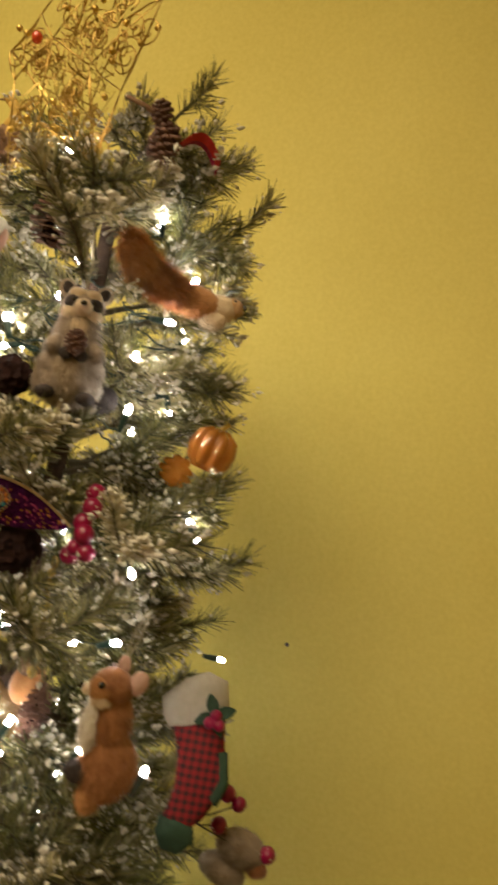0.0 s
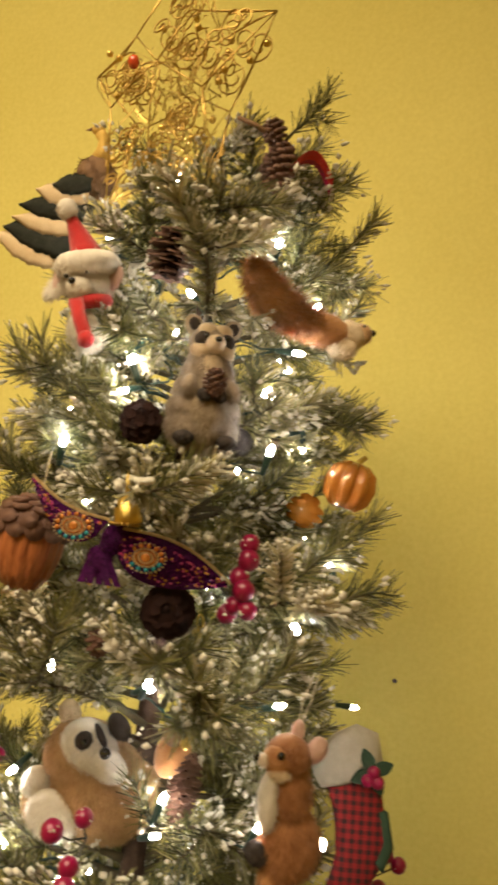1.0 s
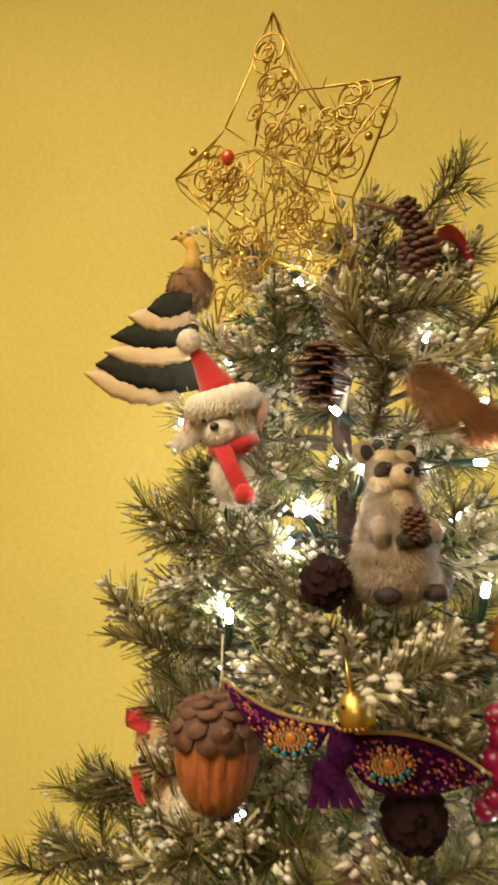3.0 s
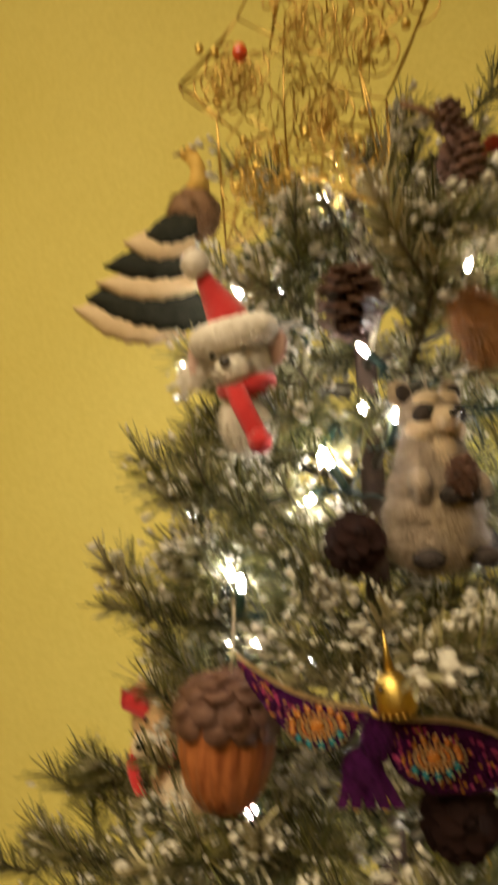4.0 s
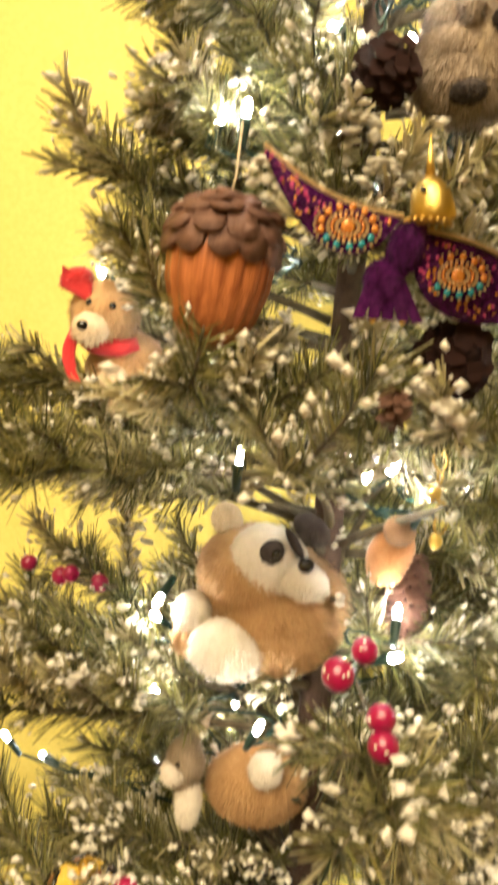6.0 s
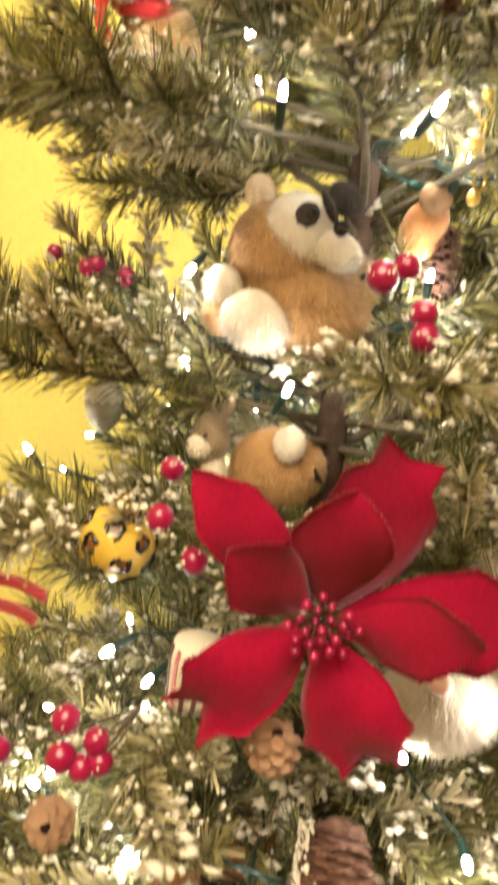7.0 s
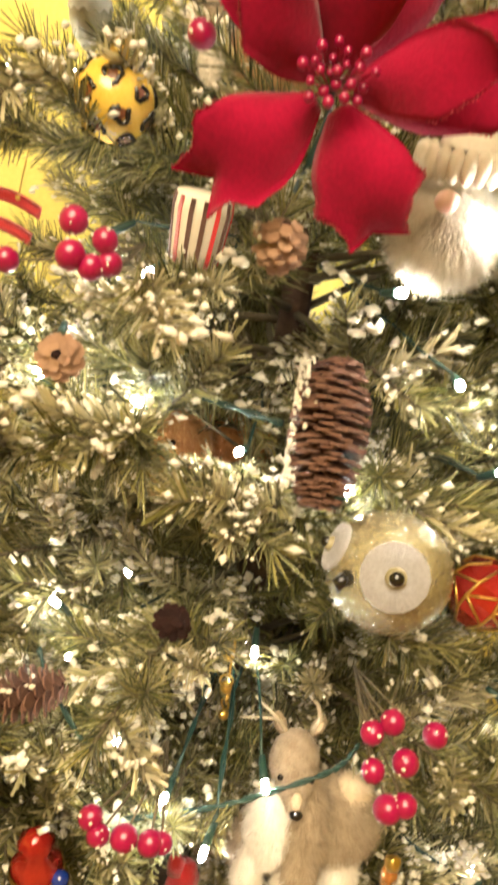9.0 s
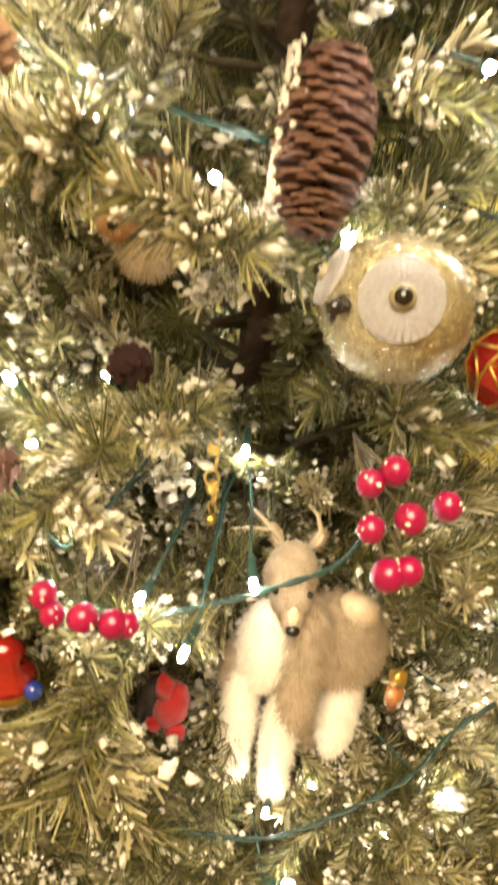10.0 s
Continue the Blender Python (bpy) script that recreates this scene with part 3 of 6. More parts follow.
def limb(az, z0, reach, climb=None):
    """One branch: a bent stem with side twigs, their needles and clumps of flock."""
    if math.cos(az) > 0.5 and 1.2 < z0 < 1.7:          # the tree is narrower on this side
        reach *= 0.88
    out = Vector((math.cos(az), math.sin(az), 0))
    side = Vector((-out.y, out.x, 0))
    rise = (rnd.uniform(0.0, 0.75 if z0 < 1.84 else 0.3) if climb is None else climb) * reach
    bend = rnd.uniform(-0.03, 0.03)
    at = lambda s: Vector((TRUNK.x, TRUNK.y, z0)) + out * (0.012 + reach * s) + side * (bend * s * s) + Vector((0, 0, rise * s - 0.35 * rise * s * s))
    clear = free(np.array([at(k / 24) for k in range(25)]), 1.1)
    end = 1.0 if clear.all() else max(0.15, (int(np.argmin(clear)) - 1) / 24)
    main = [at(end * k / 7) for k in range(8)]
    stem = Build()
    stem.tube([p - TRUNK for p in main], [0.0036 - 0.0026 * k / 7 for k in range(8)], M_STEM, 5)
    fr = rnd.choice((0.18, 0.30, 0.42, 0.55))
    twigs = [([main[k] for k in range(3, 8)], fr * 0.7, 1.0)]
    n = max(3, int(reach / 0.036))
    for k in range(n):
        s = 0.24 + 0.72 * (k + rnd.random() * 0.6) / n
        if s > end:
            continue
        for sg in (-1, 1):
            if rnd.random() < 0.06:
                continue
            p = at(s)
            ln = rnd.uniform(0.042, 0.085) * (1.15 - 0.5 * s) * (0.75 + reach)
            ang = radians(rnd.uniform(30, 62)) * sg
            d = out * math.cos(ang) + side * math.sin(ang) + Vector((0, 0, rnd.uniform(-0.55, 0.95)))
            q = p + d * ln * 0.55 + Vector((0, 0, rnd.uniform(-0.004, 0.006)))
            e = p + d * ln + Vector((0, 0, rnd.uniform(0.0, 0.014)))
            if not free(np.array([p, q, e]), 1.05).all():
                continue
            stem.tube([p - TRUNK, q - TRUNK, e - TRUNK], [0.0014, 0.0011, 0.0007], M_STEM, 4)
            twigs.append(([p, q, e], rnd.choice((0.0, 0.03, 0.08, 0.28, 0.62, 1.0)) * (0.5 + fr), 1.0))
    base, tip, frost, broad = needles_of(twigs, 2900, 0.0235)
    ok = free(base) & free(tip) & free((base + tip) / 2)
    ob = part("branch", stem, tree)
    if ok.sum() > 10:
        org = np.array(TRUNK)
        nd = part("needles", needle_mesh(base[ok] - org, tip[ok] - org, frost[ok], broad[ok]), ob)
        nd["kind"] = "stuff"
    # flock lumps on the upper side of the twigs
    lumps = Build()
    vs, fs = [], []
    for pts, heavy, _ in twigs:
        for _ in range(int(rnd.random() * 9 * (0.12 + heavy))):
            c = Vector(pts[-2]).lerp(Vector(pts[-1]), rnd.random()) + Vector((rnd.gauss(0, .007), rnd.gauss(0, .007), rnd.uniform(-.002, .012)))
            if not free(np.array([c]), 1.12)[0]:
                continue
            r = rnd.choice((0.0012, 0.0016, 0.0022, 0.0030, 0.0042)) * rnd.uniform(0.8, 1.25)
            for _ in range(rnd.randint(3, 7)):
                o = c + Vector((rnd.gauss(0, r * 1.7), rnd.gauss(0, r * 1.7), rnd.gauss(0, r))) - TRUNK
                m = len(vs)
                sx = (rnd.uniform(.6, 1.3), rnd.uniform(.6, 1.3), rnd.uniform(.35, .8))
                vs += [o + Vector((q.x * sx[0], q.y * sx[1], q.z * sx[2])) * r * rnd.uniform(0.45, 1.4) for q in ICO]
                fs += [tuple(m + a for a in q) for q in ICOF]
    # finer crumbs of flock caught on the needle tips
    good = np.flatnonzero(ok & (frost > 0.16))
    if len(good):
        for i in rng.choice(good, min(len(good), 45 + int(70 * fr))):
            o = Vector(tip[i]) - TRUNK
            for _ in range(rnd.randint(1, 2)):
                r = rnd.choice((0.0010, 0.0014, 0.0018, 0.0024, 0.0032))
                m = len(vs)
                c = o + Vector((rnd.gauss(0, r), rnd.gauss(0, r), rnd.gauss(0, r)))
                grow = Vector(tip[i] - base[i]).normalized()
                vs += [c + (Vector(q) + grow * Vector(q).dot(grow) * 0.8) * r * rnd.uniform(0.6, 1.3) for q in OCT]
                fs += [tuple(m + a for a in q) for q in OCTF]
    if vs:
        lumps.add(vs, fs, M_FLOCK)
        fl = part("flock", lumps, ob, "white flocked snow clumps")
        fl["kind"] = "stuff"


BRANCH_COUNT = 250
zs = np.linspace(0, 1, BRANCH_COUNT) ** 0.80
for k in range(BRANCH_COUNT):
    z0 = 1.93 - 1.53 * zs[k] + rnd.uniform(-0.012, 0.012)
    limb(k * 2.39996 + rnd.uniform(-0.25, 0.25), z0, spread(z0 + 0.02) * rnd.choice((0.55, 0.72, 0.85, 0.95, 1.0)) * rnd.uniform(0.9, 1.0))
for k in range(5):
    limb(k * 1.26 + 0.4, 1.90 + 0.012 * k, 0.055)
for k in range(46):
    z0 = rnd.uniform(0.32, 0.74)
    limb(rnd.uniform(3.1, 6.4), z0, spread(z0) * rnd.uniform(0.6, 1.0))
for az, z0, reach, climb in ((3.60, 1.455, 0.250, 0.18), (3.35, 1.470, 0.255, 0.10), (3.85, 1.435, 0.240, 0.15), (3.10, 1.500, 0.235, 0.2), (-0.10, 1.930, 0.080, 0.25), (4.35, 1.510, 0.175, 0.30), (2.90, 1.420, 0.240, 0.05), (3.08, 1.385, 0.255, 0.12), (2.70, 1.445, 0.225, 0.08), (3.20, 1.330, 0.26, 0.15),
                             (0.25, 1.640, 0.135, 0.15), (0.55, 1.560, 0.145, 0.1), (3.45, 1.745, 0.120, 0.35), (3.75, 1.680, 0.130, 0.3), (3.40, 1.355, 0.250, 0.1), (3.65, 1.300, 0.250, 0.2),
                             (3.30, 1.395, 0.240, 0.12), (3.55, 1.385, 0.235, 0.10), (3.15, 1.420, 0.230, 0.10), (3.75, 1.365, 0.220, 0.12), (0.30, 1.480, 0.155, 0.05), (0.45, 1.400, 0.160, 0.0)):
    limb(az, z0, reach, climb)


# one thin sprig that stands up beside the star
stem = Build()
root_p, mid_p, tip_p = Vector((0.020, 0.012, 1.930)), Vector((0.062, 0.004, 1.966)), Vector((0.096, -0.001, 1.990))
sprig = [([mid_p, mid_p.lerp(tip_p, 0.5), tip_p], 0.03, 1.0)]
for f, d in ((0.15, (0.012, 0.004, 0.024)), (0.45, (0.020, -0.006, -0.010)), (0.75, (0.004, 0.003, 0.018))):
    p = mid_p.lerp(tip_p, f)
    sprig.append(([p, p + Vector(d) * 0.5, p + Vector(d)], 0.03, 0.8))
stem.tube([root_p - TRUNK, mid_p - TRUNK, tip_p - TRUNK], [0.0020, 0.0015, 0.0008], M_STEM, 5)
base, tip, frost, broad = needles_of(sprig, 1700, 0.020)
ob = part("branch", stem, tree)
nd = part("needles", needle_mesh(base - np.array(TRUNK), tip - np.array(TRUNK), frost, broad), ob)
nd["kind"] = "stuff"


# ---- the light strings ----
def light_string(label, bulbs, runs, extra, back, seed):
    """Green twin wire with sockets and white bulbs; bulbs and runs give places, extra more bulbs between the branches."""
    rs = random.Random(seed)
    root = thing("light_string", pose(*bulbs[0]), label, "string lights", "light strings on the tree")
    org = Vector(bulbs[0])
    places = [Vector(b) for b in bulbs]
    lo, hi = min(p.z for p in places), max(p.z for p in places)
    for _ in range(extra):
        z = rs.uniform(lo, hi)
        a, r = rs.uniform(0, 2 * math.pi), spread(z) * rs.uniform(0.35, 0.9)
        p = Vector((TRUNK.x + r * math.cos(a), TRUNK.y + r * math.sin(a), z))
        if free(np.array([p]), 1.2)[0]:
            places.append(p)
    # the string runs round the back of the tree as well
    for _ in range(back):
        z = rs.uniform(lo, hi)
        a, r = radians(rs.uniform(5, 175)), spread(z) * rs.uniform(0.55, 0.95)
        places.append(Vector((TRUNK.x + r * math.cos(a), TRUNK.y + r * math.sin(a), z)))
    left, chain = places[1:], [places[0]]
    while left:
        nxt = min(left, key=lambda p: (p - chain[-1]).length + abs(p.z - chain[-1].z) * 2)
        left.remove(nxt)
        chain.append(nxt)
    socket = Build()
    socket.lathe([(0, -0.0165), (0.0022, -0.0165), (0.0026, -0.012), (0.0031, -0.003), (0.0033, 0.0), (0, 0.0)], M_WIRE, seg=10)
    sm = socket.mesh("socket")
    led = Build()
    led.lathe([(0, 0.0), (0.0021, 0.0), (0.0025, 0.003), (0.0024, 0.0065), (0.0013, 0.0088), (0, 0.0094)], M_BULB, seg=10)
    lm = led.mesh("bulb")
    feet = []
    for p in chain:
        core = Vector((TRUNK.x, TRUNK.y, p.z))
        up = ((p - core) * rs.uniform(0.2, 1.0) + Vector((rs.gauss(0, .05), rs.gauss(0, .05), rs.choice((1, 1, 1, -0.5)) * rs.uniform(0.03, 0.15)))).normalized()
        m = Matrix.Translation(p - org) @ up.to_track_quat("Z", "Y").to_matrix().to_4x4() @ Matrix.Translation((0, 0, -0.005))
        so = part("socket", sm, root)
        so.matrix_local = m
        part("bulb", lm, so, "glowing white bulb")
        feet.append(m @ Vector((0, 0, -0.016)) + org)
    for a, b in zip(feet, feet[1:]):
        if (a - b).length > 0.11 or abs(a.z - b.z) > 0.045:
            continue
        wire = Build()
        core = Vector((TRUNK.x, TRUNK.y, (a.z + b.z) / 2))
        mid = (a + b) / 2
        pull = core + (mid - core) * 0.45
        pts = []
        for k in range(13):
            t = k / 12
            p = a.lerp(b, t) + (pull - mid) * math.sin(math.pi * t) ** 0.8
            pts.append(p + Vector((math.cos(t * 40), math.sin(t * 40), math.cos(t * 31))) * 0.0012 - org)
        wire.tube(pts, 0.0011, M_WIRE, 5)
        part("wire", wire, root, "dark green wire")
    for run in runs:
        pts = [Vector(p) for p in run]
        fine = []
        for k in range(len(pts) - 1):
            p0, p1, p2, p3 = pts[max(k - 1, 0)], pts[k], pts[k + 1], pts[min(k + 2, len(pts) - 1)]
            for j in range(8):
                t = j / 8
                fine.append(0.5 * ((2 * p1) + (p2 - p0) * t + (2 * p0 - 5 * p1 + 4 * p2 - p3) * t * t + (3 * p1 - p0 - 3 * p2 + p3) * t ** 3))
        fine.append(pts[-1])
        for ph in (0, math.pi):
            wire = Build()
            wire.tube([p + Vector((0, math.cos(i * 0.9 + ph), math.sin(i * 0.9 + ph))) * 0.0013 - org for i, p in enumerate(fine)], 0.0012, M_WIRE, 5)
            part("wire", wire, root, "dark green twisted wire")


light_string("string of white mini lights on green wire near the treetop", [
    (-0.028, -0.026, 1.920), (-0.104, 0.012, 1.869), (-0.018, 0.005, 1.828), (-0.030, -0.051, 1.754), (-0.043, -0.041, 1.730), (-0.081, -0.060, 1.684),
    (-0.113, 0.025, 1.637), (0.083, 0.054, 1.829), (0.081, 0.030, 1.781), (0.086, 0.048, 1.702), (0.107, 0.089, 1.606), (0.121, -0.012, 1.560),
    (-0.023, -0.062, 1.751), (0.004, -0.004, 1.782), (-0.091, -0.026, 1.872), (-0.087, 0.049, 1.892), (-0.143, -0.005, 1.831), (-0.100, -0.035, 1.688),
    (-0.106, -0.009, 1.536), (0.081, -0.006, 1.694), (0.050, 0.030, 1.880), (0.035, 0.000, 1.580)],
    [[(-0.094, -0.051, 1.877), (-0.068, -0.041, 1.889), (-0.044, -0.032, 1.906), (-0.020, -0.021, 1.904), (-0.005, -0.012, 1.891)],
     [(-0.077, -0.042, 1.864), (-0.053, -0.031, 1.868), (-0.029, -0.021, 1.874)]], 10, 18, 1)
light_string("string of white mini lights on green wire round the middle branches", [
    (0.010, -0.029, 1.502), (-0.004, 0.000, 1.490), (0.030, 0.010, 1.480), (-0.131, -0.005, 1.396), (-0.159, 0.056, 1.340), (-0.056, -0.020, 1.332),
    (-0.091, 0.075, 1.297), (0.022, -0.008, 1.384), (-0.150, -0.062, 1.148), (-0.124, -0.050, 1.124), (0.043, -0.119, 1.157), (-0.167, -0.103, 1.081),
    (0.088, -0.125, 1.205), (0.113, -0.020, 1.420), (0.145, 0.030, 1.400), (0.020, 0.000, 1.410), (-0.150, 0.050, 1.365)], [], 14, 12, 2)
light_string("string of white mini lights on green wire round the lower branches", [
    (-0.034, -0.146, 1.053), (-0.230, 0.043, 0.810), (0.036, -0.112, 1.022), (-0.204, 0.055, 0.766), (-0.100, -0.140, 1.071), (0.019, -0.199, 0.837),
    (-0.007, -0.111, 0.868), (-0.078, -0.220, 0.874), (-0.012, -0.240, 0.814), (-0.113, -0.159, 0.580), (0.206, -0.094, 0.666), (-0.128, -0.173, 0.888),
    (0.052, -0.200, 0.610), (0.183, -0.160, 0.620), (0.145, -0.185, 0.595), (-0.190, -0.080, 1.050), (0.130, -0.100, 1.050), (-0.140, -0.170, 0.930), (0.080, -0.220, 0.560)],
    [[(-0.052, -0.230, 0.638), (-0.001, -0.234, 0.624), (0.055, -0.226, 0.624), (0.103, -0.207, 0.644), (0.145, -0.185, 0.669), (0.170, -0.161, 0.699), (0.197, -0.143, 0.720)],
     [(-0.081, -0.231, 0.809), (-0.043, -0.221, 0.817), (-0.011, -0.212, 0.824), (0.019, -0.202, 0.834), (0.056, -0.187, 0.848), (0.068, -0.180, 0.856), (0.075, -0.172, 0.866)],
     [(-0.139, -0.197, 0.913), (-0.123, -0.208, 0.888), (-0.093, -0.220, 0.859), (-0.080, -0.214, 0.868)],
     [(-0.072, -0.135, 1.082), (-0.047, -0.135, 1.077), (-0.011, -0.134, 1.071)]], 22, 16, 3)

# ---- ornaments ----
rf = random.Random(21)


def string_loop(a, b):
    """A doubled twine hanger from the figure's head to a branch above it, in the parent's coordinates."""
    h = Build()
    for s in (-1, 1):
        h.tube([Vector(a), Vector(a).lerp(Vector(b), 0.5) + Vector((s * 0.003, 0, 0)), Vector(b) + Vector((s * 0.0015, 0, 0))], 0.0006, M_TWINE, 5)
    return h


def star_topper():
    """Wire star: a front and a back outline that meet at the points, filled with scrolls, beads and crinkled tinsel."""
    root = thing("star_topper", pose(-0.027, -0.040, 2.002, 0, 0, -8), "gold wire star tree topper with scrolls and small beads", "tree topper", "")
    tips = [(-5, 130), (91, 37), (47, -107), (-69, -104), (-104, 26)]
    dents = [(24, 43), (41, -27), (-9, -73), (-59, -24), (-40, 38)]
    ring = []
    for k in range(5):
        ring += [Vector(mm(tips[k][0], 0, tips[k][1])), Vector(mm(dents[k][0], 0, dents[k][1]))]
    frame_b = Build()
    for s in (-1, 1):
        pts = [p + (Vector((0, s * 0.020, 0)) if k % 2 else Vector((0, 0, 0))) for k, p in enumerate(ring)]
        for a, b in zip(pts, pts[1:] + pts[:1]):
            for j in range(2):
                o = Vector((rf.gauss(0, .0011), rf.gauss(0, .0011), rf.gauss(0, .0011)))
                frame_b.tube([a, a.lerp(b, .35) + o, a.lerp(b, .7) + o * 1.4, b], 0.00065, M_GOLD, 5)
        hub = Vector((-0.002, s * 0.030, 0.0))
        for p in pts[1::2]:
            frame_b.tube([hub, hub.lerp(p, .5) + Vector((0, s * .002, 0)), p], 0.0007, M_GOLD, 5)
    part("wire_frame", frame_b, root, "gold glitter wire outline")
    for k in range(5):
        tip, a, b = ring[2 * k], ring[2 * k - 1], ring[(2 * k + 1) % 10]
        for s in (-1, 1):
            for j in range(8):
                c = tip.lerp((a + b) / 2, rf.uniform(0.42, 1.15)) + Vector((rf.gauss(0, .007), s * rf.uniform(.004, .020), rf.gauss(0, .007)))
                r0, ph, turns = rf.uniform(.007, .017), rf.uniform(0, 6.28), rf.choice((-1, 1)) * rf.uniform(1.1, 1.7)
                pts = []
                for i in range(18):
                    t = i / 17
                    r = r0 * (1 - .75 * t)
                    pts.append(c + Vector((math.cos(ph + turns * 6.28 * t) * r, 0.002 * math.sin(9 * t), math.sin(ph + turns * 6.28 * t) * r)))
                scroll = Build()
                scroll.tube(pts, 0.0008, M_GOLD, 5)
                part("scroll", scroll, root)
    ball = Build()
    ball.ball((0, 0, 0), 0.0032, M_GOLDM, seg=10, rings=7)
    bm_ = ball.mesh("bead")
    for k in range(26):
        i = rf.randrange(5)
        c = ring[2 * i].lerp(ring[2 * i - 1].lerp(ring[(2 * i + 1) % 10], rf.random()), rf.uniform(0.35, 1.1)) + Vector((0, rf.choice((-1, 1)) * rf.uniform(.008, .022), 0))
        part("bead", bm_, root).location = c
    red = Build()
    red.ball((0, 0, 0), mm(5.2, 5.2, 6.2), M_BEADR, seg=14, rings=9)
    part("red_bead", red, root, "orange-red glossy bead").location = mm(-39, -20, 14)
    tin = Build()
    for k in range(380):
        c = Vector((rf.gauss(0.0, .023), rf.gauss(0, .010), rf.gauss(-.015, .028)))
        d = Vector((rf.gauss(0, 1), rf.gauss(0, .7), rf.gauss(0, 1))).normalized()
        w = d.orthogonal().normalized() * rf.uniform(.0004, .0009)
        e = Vector((rf.gauss(0, .3), rf.gauss(0, .3), rf.gauss(0, .3)))
        l = rf.uniform(.006, .017)
        tin.add([c - w, c + w, c + (d + e) * l + w * .6, c + (d + e) * l - w * .6, c + d * l * .5 + w, c + d * l * .5 - w][:4], [(0, 1, 2, 3)], M_MESH)
    tl = part("tinsel", tin, root, "crinkled gold tinsel filling the middle")
    tl["kind"] = "stuff"
    coil = Build()
    coil.tube([(math.cos(t) * (.008 + .0008 * t / 3), math.sin(t) * (.008 + .0008 * t / 3), -.035 - t * .0016) for t in np.linspace(0, 38, 150)], .0007, M_GOLD, 4)
    part("mounting_coil", coil, root, "gold wire coil over the treetop")


star_topper()


def raccoon():
    root = thing("raccoon_ornament", pose(*AT_RACCOON, 0, 0, 40), "grey bristle raccoon holding a brown pine cone, hung by twine", "ornament")
    g = Build()
    for z, r, y in ((16, 30, 3), (30, 29.5, 3), (44, 26.5, 2), (57, 22, 1), (68, 18, 0)):
        g.furry(mm(0, y, z), mm(r, r * .86, 19), M_GREY, rf, .006)
    g.furry(mm(0, -9, 26), mm(17, 18, 25), M_FAWN, rf, .006)
    g.furry(mm(0, -4, 61), mm(13, 14.5, 17), M_CREAM, rf, .006)
    g.furry(mm(0, 0, 84), mm(18.5, 17, 15), M_GREY, rf, .003)
    for s in (-1, 1):
        g.furry(mm(s * 8, -5, 76), mm(10, 11, 8), M_CREAM, rf, .003)
        g.furry(mm(s * 6, -8, 92), mm(8, 8, 6), M_CREAM, rf, .002)
        g.furry(mm(s * 9, -11, 84.5), mm(7.5, 6, 6), M_DARK, rf, .0015, turn=(0, s * 30, 0))
        g.ball(mm(s * 8.4, -16.4, 85.5), 0.0021, M_BLACK, seg=8, rings=6)
        g.furry(mm(s * 16, 4, 98), mm(7.5, 4, 8.5), M_FAWN, rf, .002, turn=(0, s * 24, 0))
        g.ball(mm(s * 16, -.4, 97.5), mm(4.6, 1.4, 5.6), M_DARK, turn=(0, s * 24, 0), seg=10, rings=7)
        g.furry(mm(s * 15, -11, 47), mm(7, 15, 8), M_GREY, rf, .005, turn=(24, 0, s * 26))
        g.furry(mm(s * 6, -27, 38), mm(6, 5.5, 5), M_DARK, rf, .002)
        g.furry(mm(s * 17, -19, 4), mm(8, 10, 5.5), M_DARK, rf, .002)
    g.furry(mm(0, -14, 80), mm(8, 13, 7.5), M_CREAM, rf, .002, turn=(-8, 0, 0))
    g.ball(mm(0, -27, 82), mm(3, 2.6, 2.4), M_BLACK, seg=10, rings=7)
    g.furry(mm(34, 12, 10), mm(12, 9, 11), M_DARK, rf, .005)
    part("body", g, root)
    c = Build()
    cone_scales(c, mm(0, -31, 37), 0.022, 0.0092, 46, M_CONE, (0, 0, 0))
    part("pine_cone", c, root, "small brown pine cone between the paws")
    part("hanger", string_loop(mm(0, 0, 98), mm(-6, 10, 152)), root, "doubled twine hanger")


def cone_scales(g, c, length, rad, n, material, turn, open_=0.55):
    """A pine cone: a core with overlapping scales in a spiral. Its base is at the top, the tip down."""
    rot = Euler([radians(a) for a in turn]).to_matrix()
    c = Vector(c)
    g.lathe([(0.0, 0.0), (rad * .55, length * .06), (rad * .66, length * .4), (rad * .5, length * .75), (rad * .2, length * .97), (0, length)], material, c, 10, turn)
    for k in range(n):
        t = (k + .5) / n
        a = k * 2.39996
        prof = math.sin(math.pi * (0.12 + 0.80 * t)) ** 0.6
        r, h = rad * prof, length * (1 - t * 0.96)
        out = Vector((math.cos(a), math.sin(a), 0))
        sd = Vector((-out.y, out.x, 0))
        w, th = rad * 0.46 * (0.55 + 0.5 * prof), rad * 0.07
        base = out * r * .42 + Vector((0, 0, h))
        tip = out * r * 1.05 + Vector((0, 0, h - length * 0.07 * open_ * 2))
        mid = base.lerp(tip, .62) - Vector((0, 0, th * 1.5))
        up = Vector((0, 0, th))
        vs = [base - sd * w * .5 + up, base + sd * w * .5 + up, mid + sd * w * .62 + up, tip + sd * w * .25 + up * 1.6, tip - sd * w * .25 + up * 1.6, mid - sd * w * .62 + up,
              base - sd * w * .5 - up, base + sd * w * .5 - up, mid + sd * w * .62 - up, tip + sd * w * .25 - up, tip - sd * w * .25 - up, mid - sd * w * .62 - up]
        fs = [(0, 1, 2, 5), (5, 2, 3, 4), (7, 6, 11, 8), (8, 11, 10, 9)] + [(i, (i + 1) % 6, (i + 1) % 6 + 6, i + 6)[::-1] for i in range(6)]
        g.add([c + rot @ v for v in vs], fs, material)


